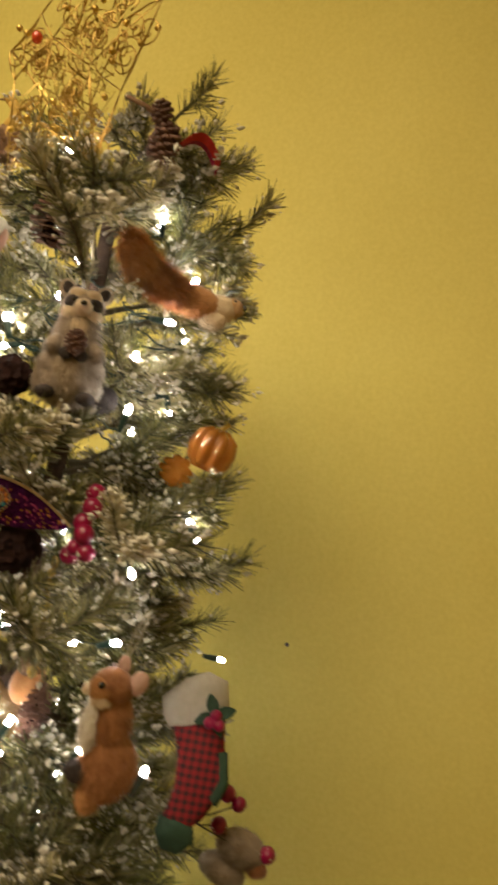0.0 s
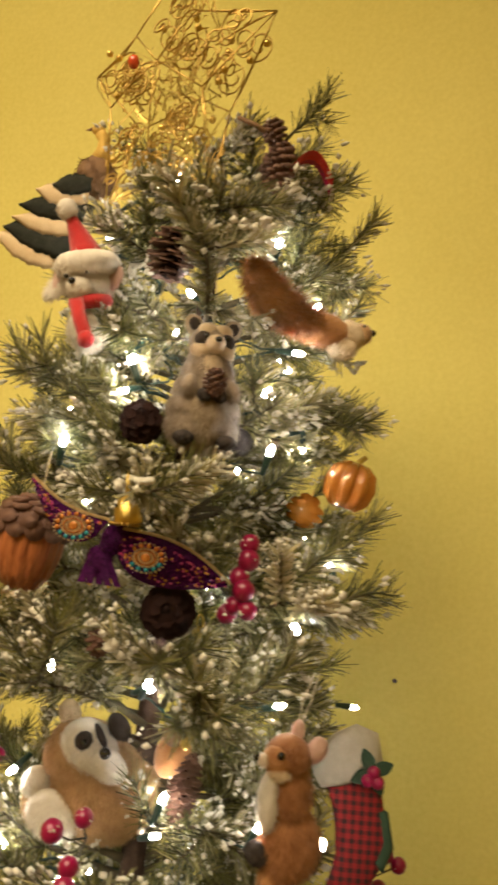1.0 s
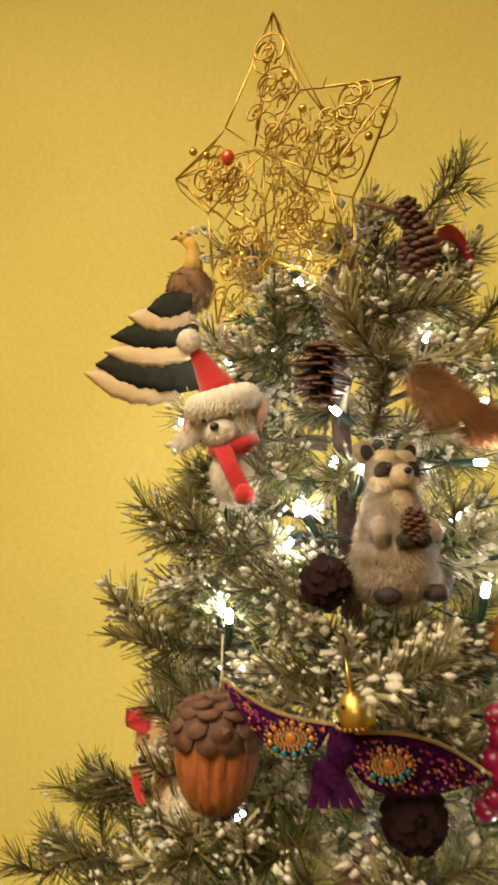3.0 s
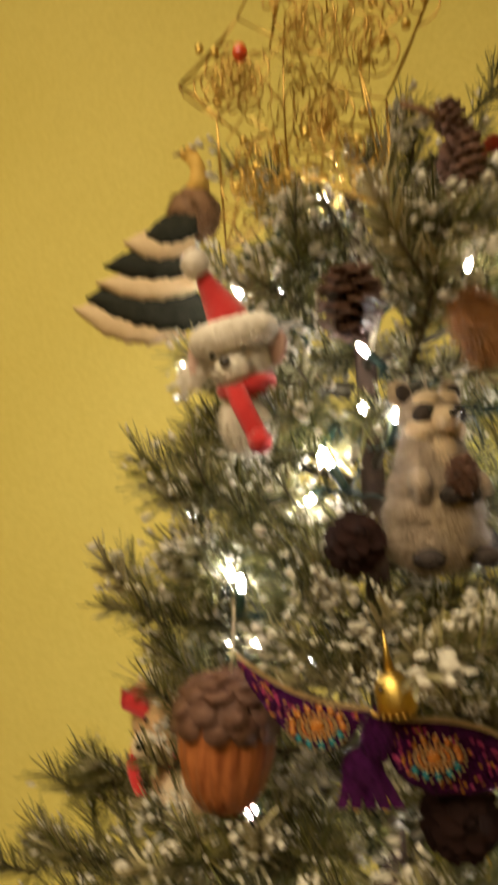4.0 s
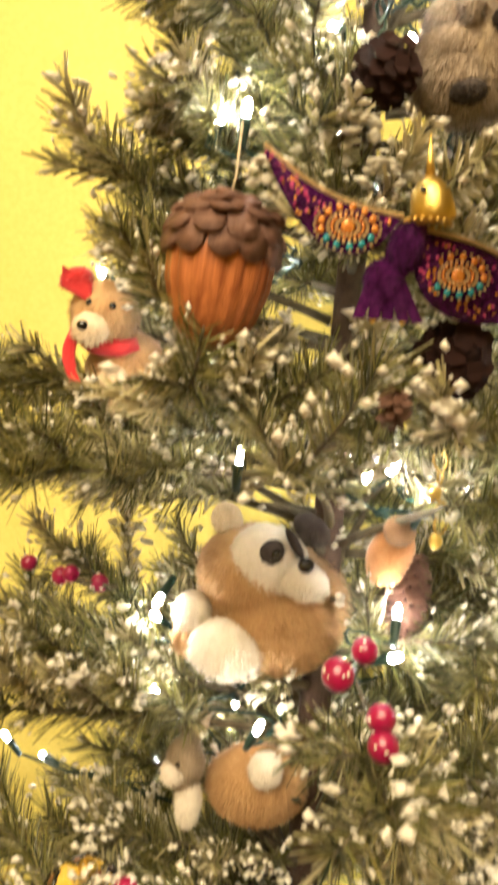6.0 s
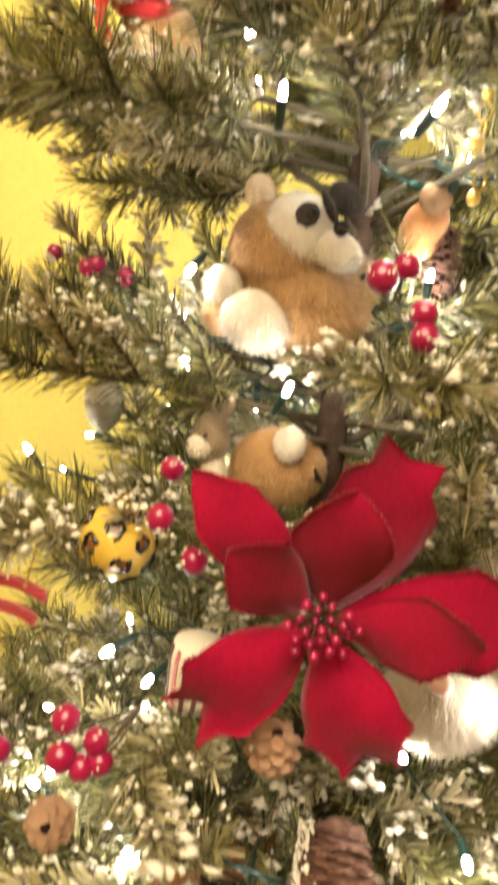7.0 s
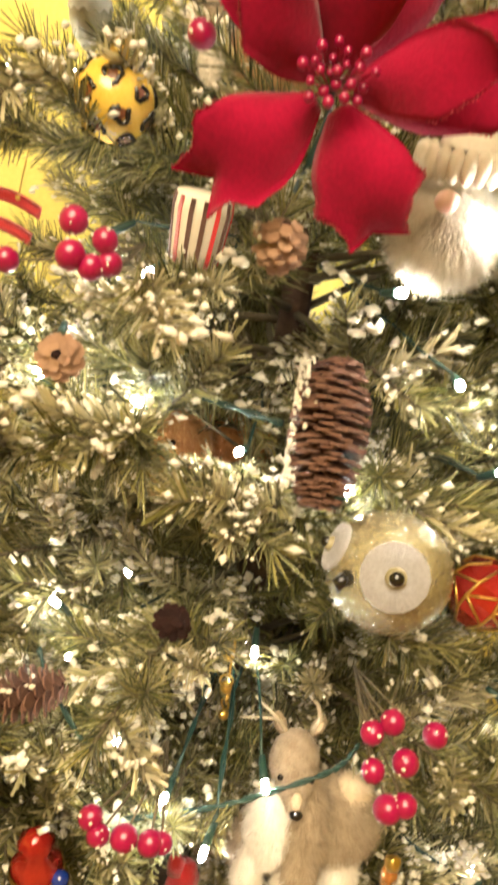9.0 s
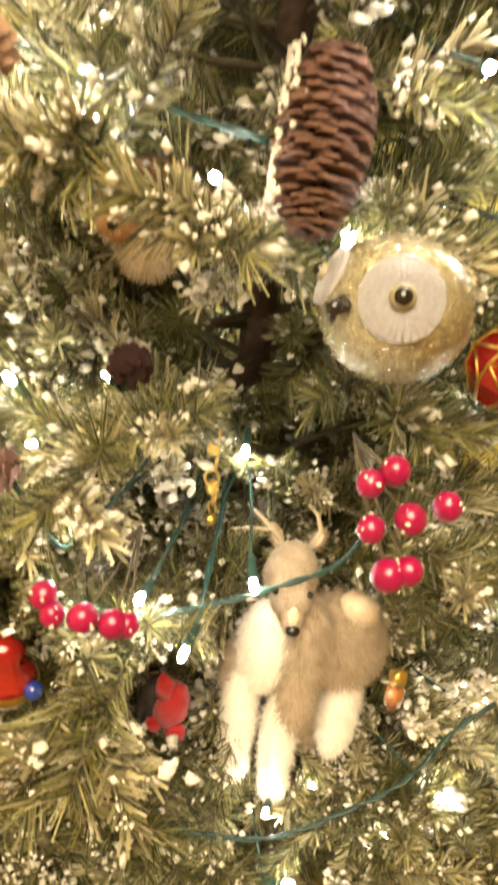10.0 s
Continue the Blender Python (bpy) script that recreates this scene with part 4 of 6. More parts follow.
def scale_mesh(material):
    """One cone scale, a rounded wedge, for a cone of radius one."""
    w, th = 0.44, 0.032
    base, tip = Vector((0.30, 0, 0.06)), Vector((1.06, 0, -0.20))
    mid = base.lerp(tip, .62) - Vector((0, 0, th * 1.5))
    sd, up = Vector((0, 1, 0)), Vector((0, 0, th))
    vs = [base - sd * w * .5 + up, base + sd * w * .5 + up, mid + sd * w * .62 + up, tip + sd * w * .3 + up * 1.6, tip - sd * w * .3 + up * 1.6, mid - sd * w * .62 + up,
          base - sd * w * .5 - up, base + sd * w * .5 - up, mid + sd * w * .62 - up, tip + sd * w * .3 - up, tip - sd * w * .3 - up, mid - sd * w * .62 - up]
    fs = [(0, 1, 2, 5), (5, 2, 3, 4), (7, 6, 11, 8), (8, 11, 10, 9)] + [(i, (i + 1) % 6, (i + 1) % 6 + 6, i + 6)[::-1] for i in range(6)]
    b = Build()
    b.add(vs, fs, material)
    me = b.mesh("scale")
    me.polygons.foreach_set("use_smooth", [False] * len(me.polygons))
    return me


SCALES = {}


def pine_cone(at, length, rad, n, material, turn, label, snow=0):
    """A pine cone as a thing with a core, each scale and its snow."""
    root = thing("pine_cone", pose(*at, *turn), label, "pine cone", "pine cones on the tree")
    g = Build()
    # near-black core whatever the scales' colour: shade in the gaps, put into the colour
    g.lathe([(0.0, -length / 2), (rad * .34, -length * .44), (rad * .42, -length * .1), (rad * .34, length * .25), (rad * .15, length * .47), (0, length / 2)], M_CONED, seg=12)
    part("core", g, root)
    if material.name not in SCALES:
        SCALES[material.name] = scale_mesh(material)
    for k in range(n):
        t = (k + .5) / n
        prof = math.sin(math.pi * (0.12 + 0.80 * t)) ** 0.6
        o = part("scale", SCALES[material.name], root)
        o.matrix_local = pose(0, 0, length * (.5 - t * .96), 0, rf.uniform(-9, 9), math.degrees(k * 2.39996) + rf.uniform(-6, 6)) @ Matrix.Diagonal((rad * prof, rad * (.55 + .5 * prof), rad * .8, 1))
    if snow:
        s = Build()
        for _ in range(snow):
            t = rf.uniform(-.42, .45)
            a = radians(rf.gauss(200, 15))
            p = Vector((math.cos(a) * rad * .98, math.sin(a) * rad * .96, t * length))
            r = rf.uniform(.0007, .0021)
            s.add([p + Vector((q.x, q.y, q.z * 1.4)) * r * rf.uniform(.6, 1.2) for q in ICO], ICOF, M_FLOCK)
        part("snow", s, root, "white flock on the cone's edge")
    return root


def santa_dog():
    root = thing("santa_hat_dog_ornament", pose(AT_DOG[0] + 0.007, AT_DOG[1], AT_DOG[2], 0, -9, 10), "white fluffy toy dog in red felt hat and red scarf", "ornament")
    g = Build()
    g.furry(mm(0, 2, -1), mm(19, 18, 17), M_WHITE, rf, .006)
    g.furry(mm(-2, -13, -8), mm(11, 10, 9), M_WHITE, rf, .004)
    g.ball(mm(-3, -24, -6), mm(3.4, 2.8, 2.8), M_BLACK, seg=10, rings=7)
    g.ball(mm(-11, -18, 1), 0.0021, M_BLACK, seg=8, rings=6)
    g.ball(mm(8, -18, 2), 0.0021, M_BLACK, seg=8, rings=6)
    g.furry(mm(-27, -2, -1), mm(12, 4, 8), M_WHITE, rf, .007, turn=(0, -35, 0), lie=(-.8, 0, -.5))
    g.furry(mm(-26, -4, 6), mm(4, 3, 12), M_PINK, rf, .003, turn=(0, 14, 0))
    g.furry(mm(23, 2, 2), mm(6, 3, 10), M_PINK, rf, .003, turn=(0, 24, 0))
    g.furry(mm(-4, 6, -36), mm(17, 15, 20), M_WHITE, rf, .006)
    part("body", g, root)
    # hat: felt cone with a wide fluffy trim and a bobble
    g = Build()
    g.tube([mm(0, 0, 16), mm(-3, -3, 30), mm(-7, -9, 44), mm(-10, -14, 55)], [.0165, .0115, .0070, .0035], M_RED, 14)
    hat = part("hat", g, root, "red felt cone hat")
    g = Build()
    for k in range(16):
        a = 2 * math.pi * k / 16
        g.furry((math.cos(a) * .017, math.sin(a) * .015 - .002, .014 + math.sin(a) * .003), mm(10.5, 10.5, 10), M_WHITE, rf, .004, dense=.22)
    part("trim", g, hat, "fluffy white trim")
    g = Build()
    g.furry(mm(-11, -16, 59), mm(8.5, 8.5, 8.5), M_WHITE, rf, .003)
    part("bobble", g, hat, "white bobble")
    g = Build()
    g.lathe([(.013, -.006), (.0175, -.003), (.0185, 0), (.0175, .004), (.013, .006)], M_RED, mm(1, 1, -17), 22, (14, 0, 0))
    g.sheet(lambda u, v: mm(-2 + 8 * u + (v - .5) * 12, -18 - 3 * math.sin(3 * u), -19 - 32 * u), 8, 3, M_RED, .002)
    g.ball(mm(7, -20, -54), mm(7, 6, 7), M_RED, seg=12, rings=8, lump=.2)
    part("scarf", g, root, "red felt scarf with a bobble at its end")


def pheasant():
    root = thing("pheasant_ornament", pose(*AT_PHEASANT, 0, 0, 22), "golden-necked bird ornament with barred black and cream tail", "ornament")
    g = Build()
    g.ball(mm(0, 4, 0), mm(19, 17, 19), M_BROWN, seg=18, rings=12, lump=.1)
    g.fur(mm(0, 4, 0), mm(19, 17, 19), M_BROWN, .006, 700, rf, width=.0012)
    part("body", g, root, "brown feathered body")
    g = Build()
    g.tube([mm(2, 2, 12), mm(5, 0, 24), mm(4, -1, 34), mm(0, -2, 40)], [.0105, .0068, .0052, .0058], M_GOOSE, 12)
    g.ball(mm(-2, -3, 42), mm(6.6, 5.2, 5.0), M_GOOSE, seg=12, rings=8)
    g.tube([mm(-7, -4, 42), mm(-13, -5, 40)], [.0022, .0006], M_BROWN, 6)
    g.ball(mm(-4, -8, 43.5), .0011, M_BLACK, seg=6, rings=5)
    part("neck", g, root, "ochre neck and head")
    # tail: dark vanes, each over a paler one that shows below and beyond it
    for x0, z0, x1, z1, wd, sag, y, m_ in ((4, -18, -31, -23, 20, 0, -20, M_FDARK), (2, -28, -47, -27, 22, -2, -17, M_FEATH), (8, -43, -62, -42, 23, 1, -14, M_FDARK), (6, -55, -68, -53, 22, -2, -11, M_FEATH),
                                            (10, -78, -76, -62, 36, 3, -8, M_FDARK), (-8, -84, -86, -68, 30, -4, -5, M_FEATH)):
        g = Build()
        ph = rf.uniform(0, 6)

        def vane(u, v, x0=x0, z0=z0, x1=x1, z1=z1, wd=wd, sag=sag, y=y, ph=ph):
            k = (v - .5) * 2
            half = wd * .5 * (.55 + .45 * math.sin(math.pi * min(1, u * 1.1))) * (1 if u < .72 else max(.05, 1 - ((u - .72) / .28) ** 2))
            half *= 1 + .06 * math.sin(u * 31 + ph + k) + .06 * math.sin(u * 67 + ph * 2)
            return mm(x0 + (x1 - x0) * u, y + 3 * k * k - 3 * math.sin(2.4 * u), z0 + (z1 - z0) * u + sag * math.sin(math.pi * u) + k * half)
        g.sheet(vane, 26, 6, m_, .0012)
        part("tail_feather", g, root, "dark green-black tail feather" if m_ is M_FDARK else "cream tail feather")


def cone_bird():
    g = Build()
    cone_scales(g, mm(2, 0, -26), .046, .0155, 60, M_CONE, (0, 8, 0))
    cone_scales(g, mm(-1, -4, 14), .024, .011, 40, M_CONE, (0, -6, 0))
    g.tube([mm(-6, -6, 22), mm(-20, -10, 27), mm(-36, -14, 30)], [.0032, .0026, .0022], M_BROWN, 6)
    for k in range(9):
        o = (k - 4) * 1.6
        g.sheet(lambda u, v, o=o: mm(10 + 46 * u + o * .2, 4 + 26 * u, -12 + 34 * math.sin(2.5 * u) - 12 * u * u + o * (.5 + .6 * u) + (v - .5) * 4 * (1 - u * .6)), 10, 2, M_RED if k > 2 else M_BERRY, .0008)
    figure("pine_cone_bird_ornament", g, pose(*AT_CONE_BIRD, 0, 0, 26) @ Matrix.Scale(0.95, 4), "brown pine-cone bird with a curved red feather tail", "ornament")


def squirrel():
    g = Build()
    way = [(-52, -40, 34), (-46, -42, 22), (-38, -38, 12), (-26, -28, 4), (-12, -14, 0)]
    for k, (x, y, z) in enumerate(way):
        r = (9, 13, 15, 15, 13)[k]
        g.furry(mm(x, y, z + 4), mm(r, r * .8, r), M_ORANGE if k < 3 else M_RUST, rf, .012, lie=(.5, -.2, -.5), dense=.5)
    g.furry(mm(6, 0, 0), mm(24, 14, 14), M_ORANGE, rf, .007, turn=(0, 8, 20), lie=(-.8, 0, -.4))
    g.furry(mm(26, 10, -2), mm(15, 12, 13), M_CREAM, rf, .005, turn=(0, 0, 20), lie=(-.8, 0, -.3))
    g.furry(mm(36, 15, 2), mm(10, 9, 9), M_TAN, rf, .003)
    g.furry(mm(22, 4, -14), mm(13, 8, 9), M_CREAM, rf, .004)
    g.ball(mm(46, 18, 4), mm(3.2, 3, 3), M_BLACK, seg=8, rings=6)
    g.ball(mm(39, 9, 7), .0018, M_BLACK, seg=8, rings=6)
    figure("squirrel_ornament", g, pose(*AT_SQUIRREL, 0, 0, 14), "orange bristle squirrel with bushy tail, lying along a branch", "ornament")


def pumpkin():
    root = thing("glass_pumpkin_ornament", pose(*AT_PUMPKIN, 0, 14, 20) @ Matrix.Scale(1.26, 4), "amber ribbed glass pumpkin ornament", "ornament")
    g = Build()
    g.lathe([(0.002, -.016), (.010, -.0165), (.0165, -.010), (.0185, 0), (.016, .010), (.009, .0155), (.002, .014)], M_AMBER, seg=72, ribs=9, depth=.26)
    part("body", g, root)
    g = Build()
    g.tube([mm(0, 0, 13), mm(1, 0, 18), mm(4, 0, 22)], [.0028, .002, .0018], M_GOLDM, 8)
    part("stem", g, root, "gold stem")
    root = thing("glass_leaf_ornament", pose(*AT_LEAF, 0, 20, 20), "small amber glass leaf ornament", "ornament")
    g = Build()
    g.sheet(lambda u, v: mm((v - .5) * 30 * math.sin(math.pi * (.1 + .8 * u)) * (1 + .25 * math.sin(u * 25)), -4 * math.sin(math.pi * v), 14 - 30 * u), 18, 6, M_AMBER, .003)
    part("blade", g, root)
    g = Build()
    g.tube([mm(0, 0, 14), mm(0, 1, 22)], .0009, M_GOLDM, 6)
    part("stem", g, root, "gold stem")


def acorn():
    root = thing("acorn_ornament", pose(AT_ACORN[0] - 0.003, AT_ACORN[1], AT_ACORN[2] + 0.001, 0, 5, 14) @ Matrix.Diagonal((1.06, 1.06, 1.16, 1)), "large varnished orange wooden acorn with pine-scale cap", "ornament")
    g = Build()
    g.lathe([(0, -.036), (.006, -.0345), (.014, -.031), (.021, -.022), (.0255, -.008), (.0265, .006), (.024, .014), (.01, .018)], M_NUT, seg=72, ribs=18, depth=.05)
    part("nut", g, root)
    sc = Build()
    vs = []
    for i in range(7):
        a = -1.1 + 2.2 * i / 6
        vs.append(mm(8.2 * math.sin(a), -2.0, -8.0 * math.cos(a) + 1))
    vs += [mm(6.4, -.2, 7), mm(-6.4, -.2, 7)]
    n = len(vs)
    vs += [(x, y + .0028, z) for x, y, z in vs]
    sc.add(vs, [tuple(range(n)), tuple(range(2 * n - 1, n - 1, -1))] + [(i, i + n, (i + 1) % n + n, (i + 1) % n) for i in range(n)], M_CONE)
    scm = sc.mesh("cap_scale")
    cap = Build()
    cap.lathe([(.0240, .004), (.0250, .008), (.0235, .017), (.018, .024), (.008, .028), (0, .029)], M_CONE, seg=28)
    cp = part("cap", cap, root, "dark brown scaly cap")
    for row, (r, z, tilt, cnt) in enumerate(((.0262, .009, 4, 11), (.0250, .016, 32, 10), (.0205, .023, 62, 9), (.0150, .0265, 74, 7), (.007, .0290, 84, 4))):
        for k in range(cnt):
            a = 360 * (k + .5 * (row % 2)) / cnt + rf.uniform(-4, 4)
            o = part("cap_scale", scm, cp)
            o.matrix_local = pose(0, 0, 0, 0, 0, a) @ pose(0, -r, z, -tilt + rf.uniform(-14, 14), rf.uniform(-12, 12), 0)
    h = Build()
    h.tube([mm(0, 0, 30), mm(1, 1, 40), mm(0, 3, 62)], .0007, M_TWINE, 5)
    part("hanger", h, root, "thin twine hanger")


def teddy():
    g = Build()
    g.furry(mm(4, 4, -14), mm(21, 18, 26), M_TAN, rf, .005)
    g.furry(mm(-8, -4, 18), mm(17, 16, 16), M_TAN, rf, .004)
    g.furry(mm(-14, -16, 10), mm(9, 9, 8), M_CREAM, rf, .003)
    for x in (-20, 5):
        g.furry(mm(x, 2, 33), mm(6, 4, 7), M_TAN, rf, .003)
    g.ball(mm(-17, -24, 11), mm(3, 2.4, 2.4), M_BLACK, seg=8, rings=6)
    g.ball(mm(-15, -17, 22), .0019, M_BLACK, seg=8, rings=6)
    g.ball(mm(-4, -19, 21), .0019, M_BLACK, seg=8, rings=6)
    g.furry(mm(-2, -12, -18), mm(8, 6, 12), M_CREAM, rf, .004)
    g.lathe([(.012, -.004), (.0165, 0), (.012, .005)], M_RED, mm(-4, -1, 3), 18, (10, 0, 0))
    g.sheet(lambda u, v: mm(-19 - 5 * math.sin(3 * u) + (v - .5) * 6, -10 - 3 * u, 12 - 28 * u), 8, 3, M_RED, .002)
    g.sheet(lambda u, v: mm(-14 - 14 * u, -16, 26 + 7 * u + (v - .5) * 10), 6, 3, M_RED, .002)
    g.furry(mm(-22, -12, 33), mm(8, 6, 5), M_RED, rf, .002, turn=(0, -20, 0))
    figure("bear_ornament", g, pose(*AT_TEDDY, 0, 0, 20) @ Matrix.Scale(1.38, 4), "golden plush bear with a red cap and scarf", "ornament")


def hummingbird():
    root = thing("hummingbird_ornament", pose(*AT_HUMMING, 0, 0, 16), "purple sequinned hummingbird with gold head and beaded spread wings", "ornament")
    g = Build()
    g.lathe([(0, .010), (.005, .0085), (.0088, .003), (.0098, -.004), (.0102, -.009), (.009, -.011), (0, -.011)], M_GOLDM, mm(10, -3, 19), 18, (0, -14, 0))
    g.tube([mm(9, -3, 28), mm(8, -3, 36), mm(7, -3, 47)], [.0026, .0015, .0005], M_GOLDM, 8)
    g.ball(mm(4, -11, 21), .0014, M_BLACK, seg=8, rings=6)
    for k in range(18):
        a = 2 * math.pi * k / 18
        g.ball((.0095 + math.cos(a) * .0100, -.003 + math.sin(a) * .0100, .0085), .0013, M_GOLD, seg=6, rings=5)
    part("head", g, root, "shiny gold head with long beak")
    g = Build()
    g.furry(mm(2, 0, -2), mm(9, 8, 14), M_PURPLE, rf, .002, turn=(0, 18, 0))
    g.furry(mm(-7, 1, -18), mm(10, 6, 10), M_PURPLE, rf, .002, turn=(0, 25, 0))
    part("body", g, root)
    for k in range(5):
        g = Build()
        x = -18 + 7 * k
        g.sheet(lambda u, v, x=x: mm(-8 + (x + 8) * (.4 + .6 * u) + (v - .5) * 7 * (1 - .3 * u), -1 - k % 2, -18 - 18 * u), 5, 2, M_PURPLE, .0016)
        if k in (1, 3):
            g.ball(mm(x, -1, -34), mm(2.2, 1.6, 4), M_BEADY, seg=8, rings=6)
        part("tail_feather", g, root, "purple sequinned tail feather")
    # wings: padded leaf shapes, gold cord along the upper edge, bead medallions
    for s, (x0, z0, x1, z1, y1) in ((-1, (-2, 10, -66, 36, 0)), (1, (7, 5, 86, -26, 24))):
        a, b = Vector((x0, -3, z0)), Vector((x1, y1, z1))
        ax = b - a
        nrm = Vector((-ax.z, 0, ax.x)).normalized() * (1 if s > 0 else -1)
        up = lambda u, s=s: (9 if s > 0 else -3) * math.sin(math.pi * u) if s > 0 else -6 * math.sin(math.pi * u)
        lo = lambda u: -27 * math.sin(math.pi * u ** .62) ** .8
        def wing(u, v, sg, a=a, ax=ax, nrm=nrm, up=up, lo=lo):
            p = a + ax * u + nrm * (up(u) + (lo(u) - up(u)) * v)
            return mm(p.x, p.y + sg * 2.6 * math.sin(math.pi * v) * math.sin(math.pi * min(1, u * 1.1)), p.z)
        g = Build()
        g.sheet(lambda u, v: wing(u, v, -1), 20, 8, M_PURPLE, .001)
        g.sheet(lambda u, v: wing(u, v, 1), 20, 8, M_PURPLE, .001)
        wg = part("wing", g, root, "purple padded wing sewn with sequins")
        g = Build()
        for k in range(60):
            p = Vector(wing((k + .5) / 60, 0, -1))
            g.ball(p + Vector((0, -.0008, .0004)), mm(1.3, 1.5, 1.3), M_CORD, seg=6, rings=5)
        part("cord", g, wg, "twisted gold cord edge")
        g = Build()
        c = Vector(wing(.30, .5, -1))
        for ring_r, cnt, m_, sz in ((0, 1, M_BEADO, 4.6), (.0048, 16, M_CORD, 1.2), (.0068, 18, M_BEADO, 1.2), (.0086, 22, M_CORD, 1.2), (.0116, 13, M_BEADO, 2.4), (.0142, 26, M_CORD, 1.0)):
            for k in range(cnt):
                q = 2 * math.pi * k / max(1, cnt)
                low = math.sin(q) < -.35 and ring_r > .01
                p = c + Vector((math.cos(q) * ring_r * 1.05, -.0026, math.sin(q) * ring_r * .74))
                g.ball(p, mm(sz * .8, .9, sz * .8), M_BEADB if low and m_ is M_BEADO else m_, seg=7, rings=5)
        part("medallion", g, wg, "round medallion of orange, teal and gold beads")
        g = Build()
        for k in range(420):
            u, v = rf.uniform(.06, .97), rf.uniform(.15, .92)
            p = Vector(wing(u, v, -1)) + Vector((0, -.0012, 0))
            if (p - c).length > .012:
                g.ball(p, mm(1.1, .6, 1.1), rf.choice((M_PURPLE, M_PURPLE, M_PURPLE, M_PURPLE, M_PURPLE, M_PURPLE, M_BEADP, M_BEADO)), turn=(rf.uniform(-40, 40), rf.uniform(-40, 40), 0), seg=6, rings=4)
        sq = part("sequin_scatter", g, wg)
        sq["kind"] = "stuff"


def badger():
    g = Build()
    g.furry(mm(6, 4, -6), mm(50, 40, 46), M_TAN, rf, .007, lie=(.3, 0, -.8))
    g.furry(mm(-12, -8, 22), mm(36, 30, 30), M_TAN, rf, .006)
    g.furry(mm(-4, -27, 34), mm(26, 16, 22), M_WHITE, rf, .004, turn=(0, 25, 0))
    g.furry(mm(16, -34, 24), mm(19, 13, 12), M_WHITE, rf, .004, turn=(0, 20, -15))
    g.furry(mm(-5, -41, 42), mm(7.5, 4.5, 8.5), M_DARK, rf, .002, turn=(0, 30, 0))
    g.ball(mm(-3, -46, 42), .003, M_BLACK, seg=8, rings=6)
    g.furry(mm(21, -30, 55), mm(13, 7, 9), M_DARK, rf, .003, turn=(0, 35, -20))
    g.furry(mm(9, -40, 48), mm(3, 4, 11), M_DARK, rf, .002, turn=(0, -32, 0))
    g.ball(mm(16, -46, 36), mm(5.2, 4, 5), M_BLACK, seg=10, rings=7)
    g.furry(mm(-31, -8, 54), mm(10, 5, 12), M_CREAM, rf, .004, turn=(0, -18, 0))
    g.furry(mm(-50, -14, -6), mm(12, 12, 13), M_WHITE, rf, .006)
    g.furry(mm(-28, -26, -25), mm(23, 15, 18), M_WHITE, rf, .008, turn=(0, 15, 0))
    g.furry(mm(-48, -10, -24), mm(14, 14, 14), M_TAN, rf, .005)
    figure("badger_ornament", g, pose(*AT_BADGER, 0, 0, 18), "round tan plush badger with white face, paws and black eye patches", "ornament")


def chipmunk():
    root = thing("chipmunk_ornament", pose(*AT_CHIPMUNK, 0, 4, 26), "rust-brown bristle chipmunk with white belly, hung by twine", "ornament")
    g = Build()
    g.furry(mm(-7, 1, 38), mm(17, 16, 15), M_RUST, rf, .004)
    g.furry(mm(-14, -6, 36), mm(12, 11, 10), M_ORANGE, rf, .003)
    g.furry(mm(-24, -8, 34), mm(6, 6, 5), M_CREAM, rf, .002)
    g.furry(mm(-12, -8, 28), mm(9, 8, 6), M_CREAM, rf, .003)
    g.ball(mm(-30, -9, 35), mm(2.6, 2.6, 2.3), M_BLACK, seg=8, rings=6)
    g.ball(mm(-14, -16.5, 41), .0029, M_BLACK, seg=10, rings=7)
    g.furry(mm(-3, 2, 56), mm(5, 3, 8), M_PINK, rf, .002)
    g.furry(mm(12, -2, 46), mm(7.5, 4, 10), M_PINK, rf, .002, turn=(0, 20, 0))
    g.furry(mm(-2, 4, 12), mm(17, 16, 24), M_RUST, rf, .007, turn=(0, -8, 0))
    g.furry(mm(4, 6, -22), mm(23, 19, 27), M_RUST, rf, .008, turn=(0, -10, 0))
    g.furry(mm(-16, -3, 6), mm(8, 12, 21), M_WHITE, rf, .005, turn=(0, -4, 0))
    g.furry(mm(-3, 3, -48), mm(10, 9, 13), M_ORANGE, rf, .006)
    g.furry(mm(-17, -3, -31), mm(10, 8, 8), M_DARK, rf, .003, turn=(0, 20, 0))
    part("body", g, root)
    part("hanger", string_loop(mm(-4, 2, 56), mm(4, 8, 98)), root, "doubled twine hanger")


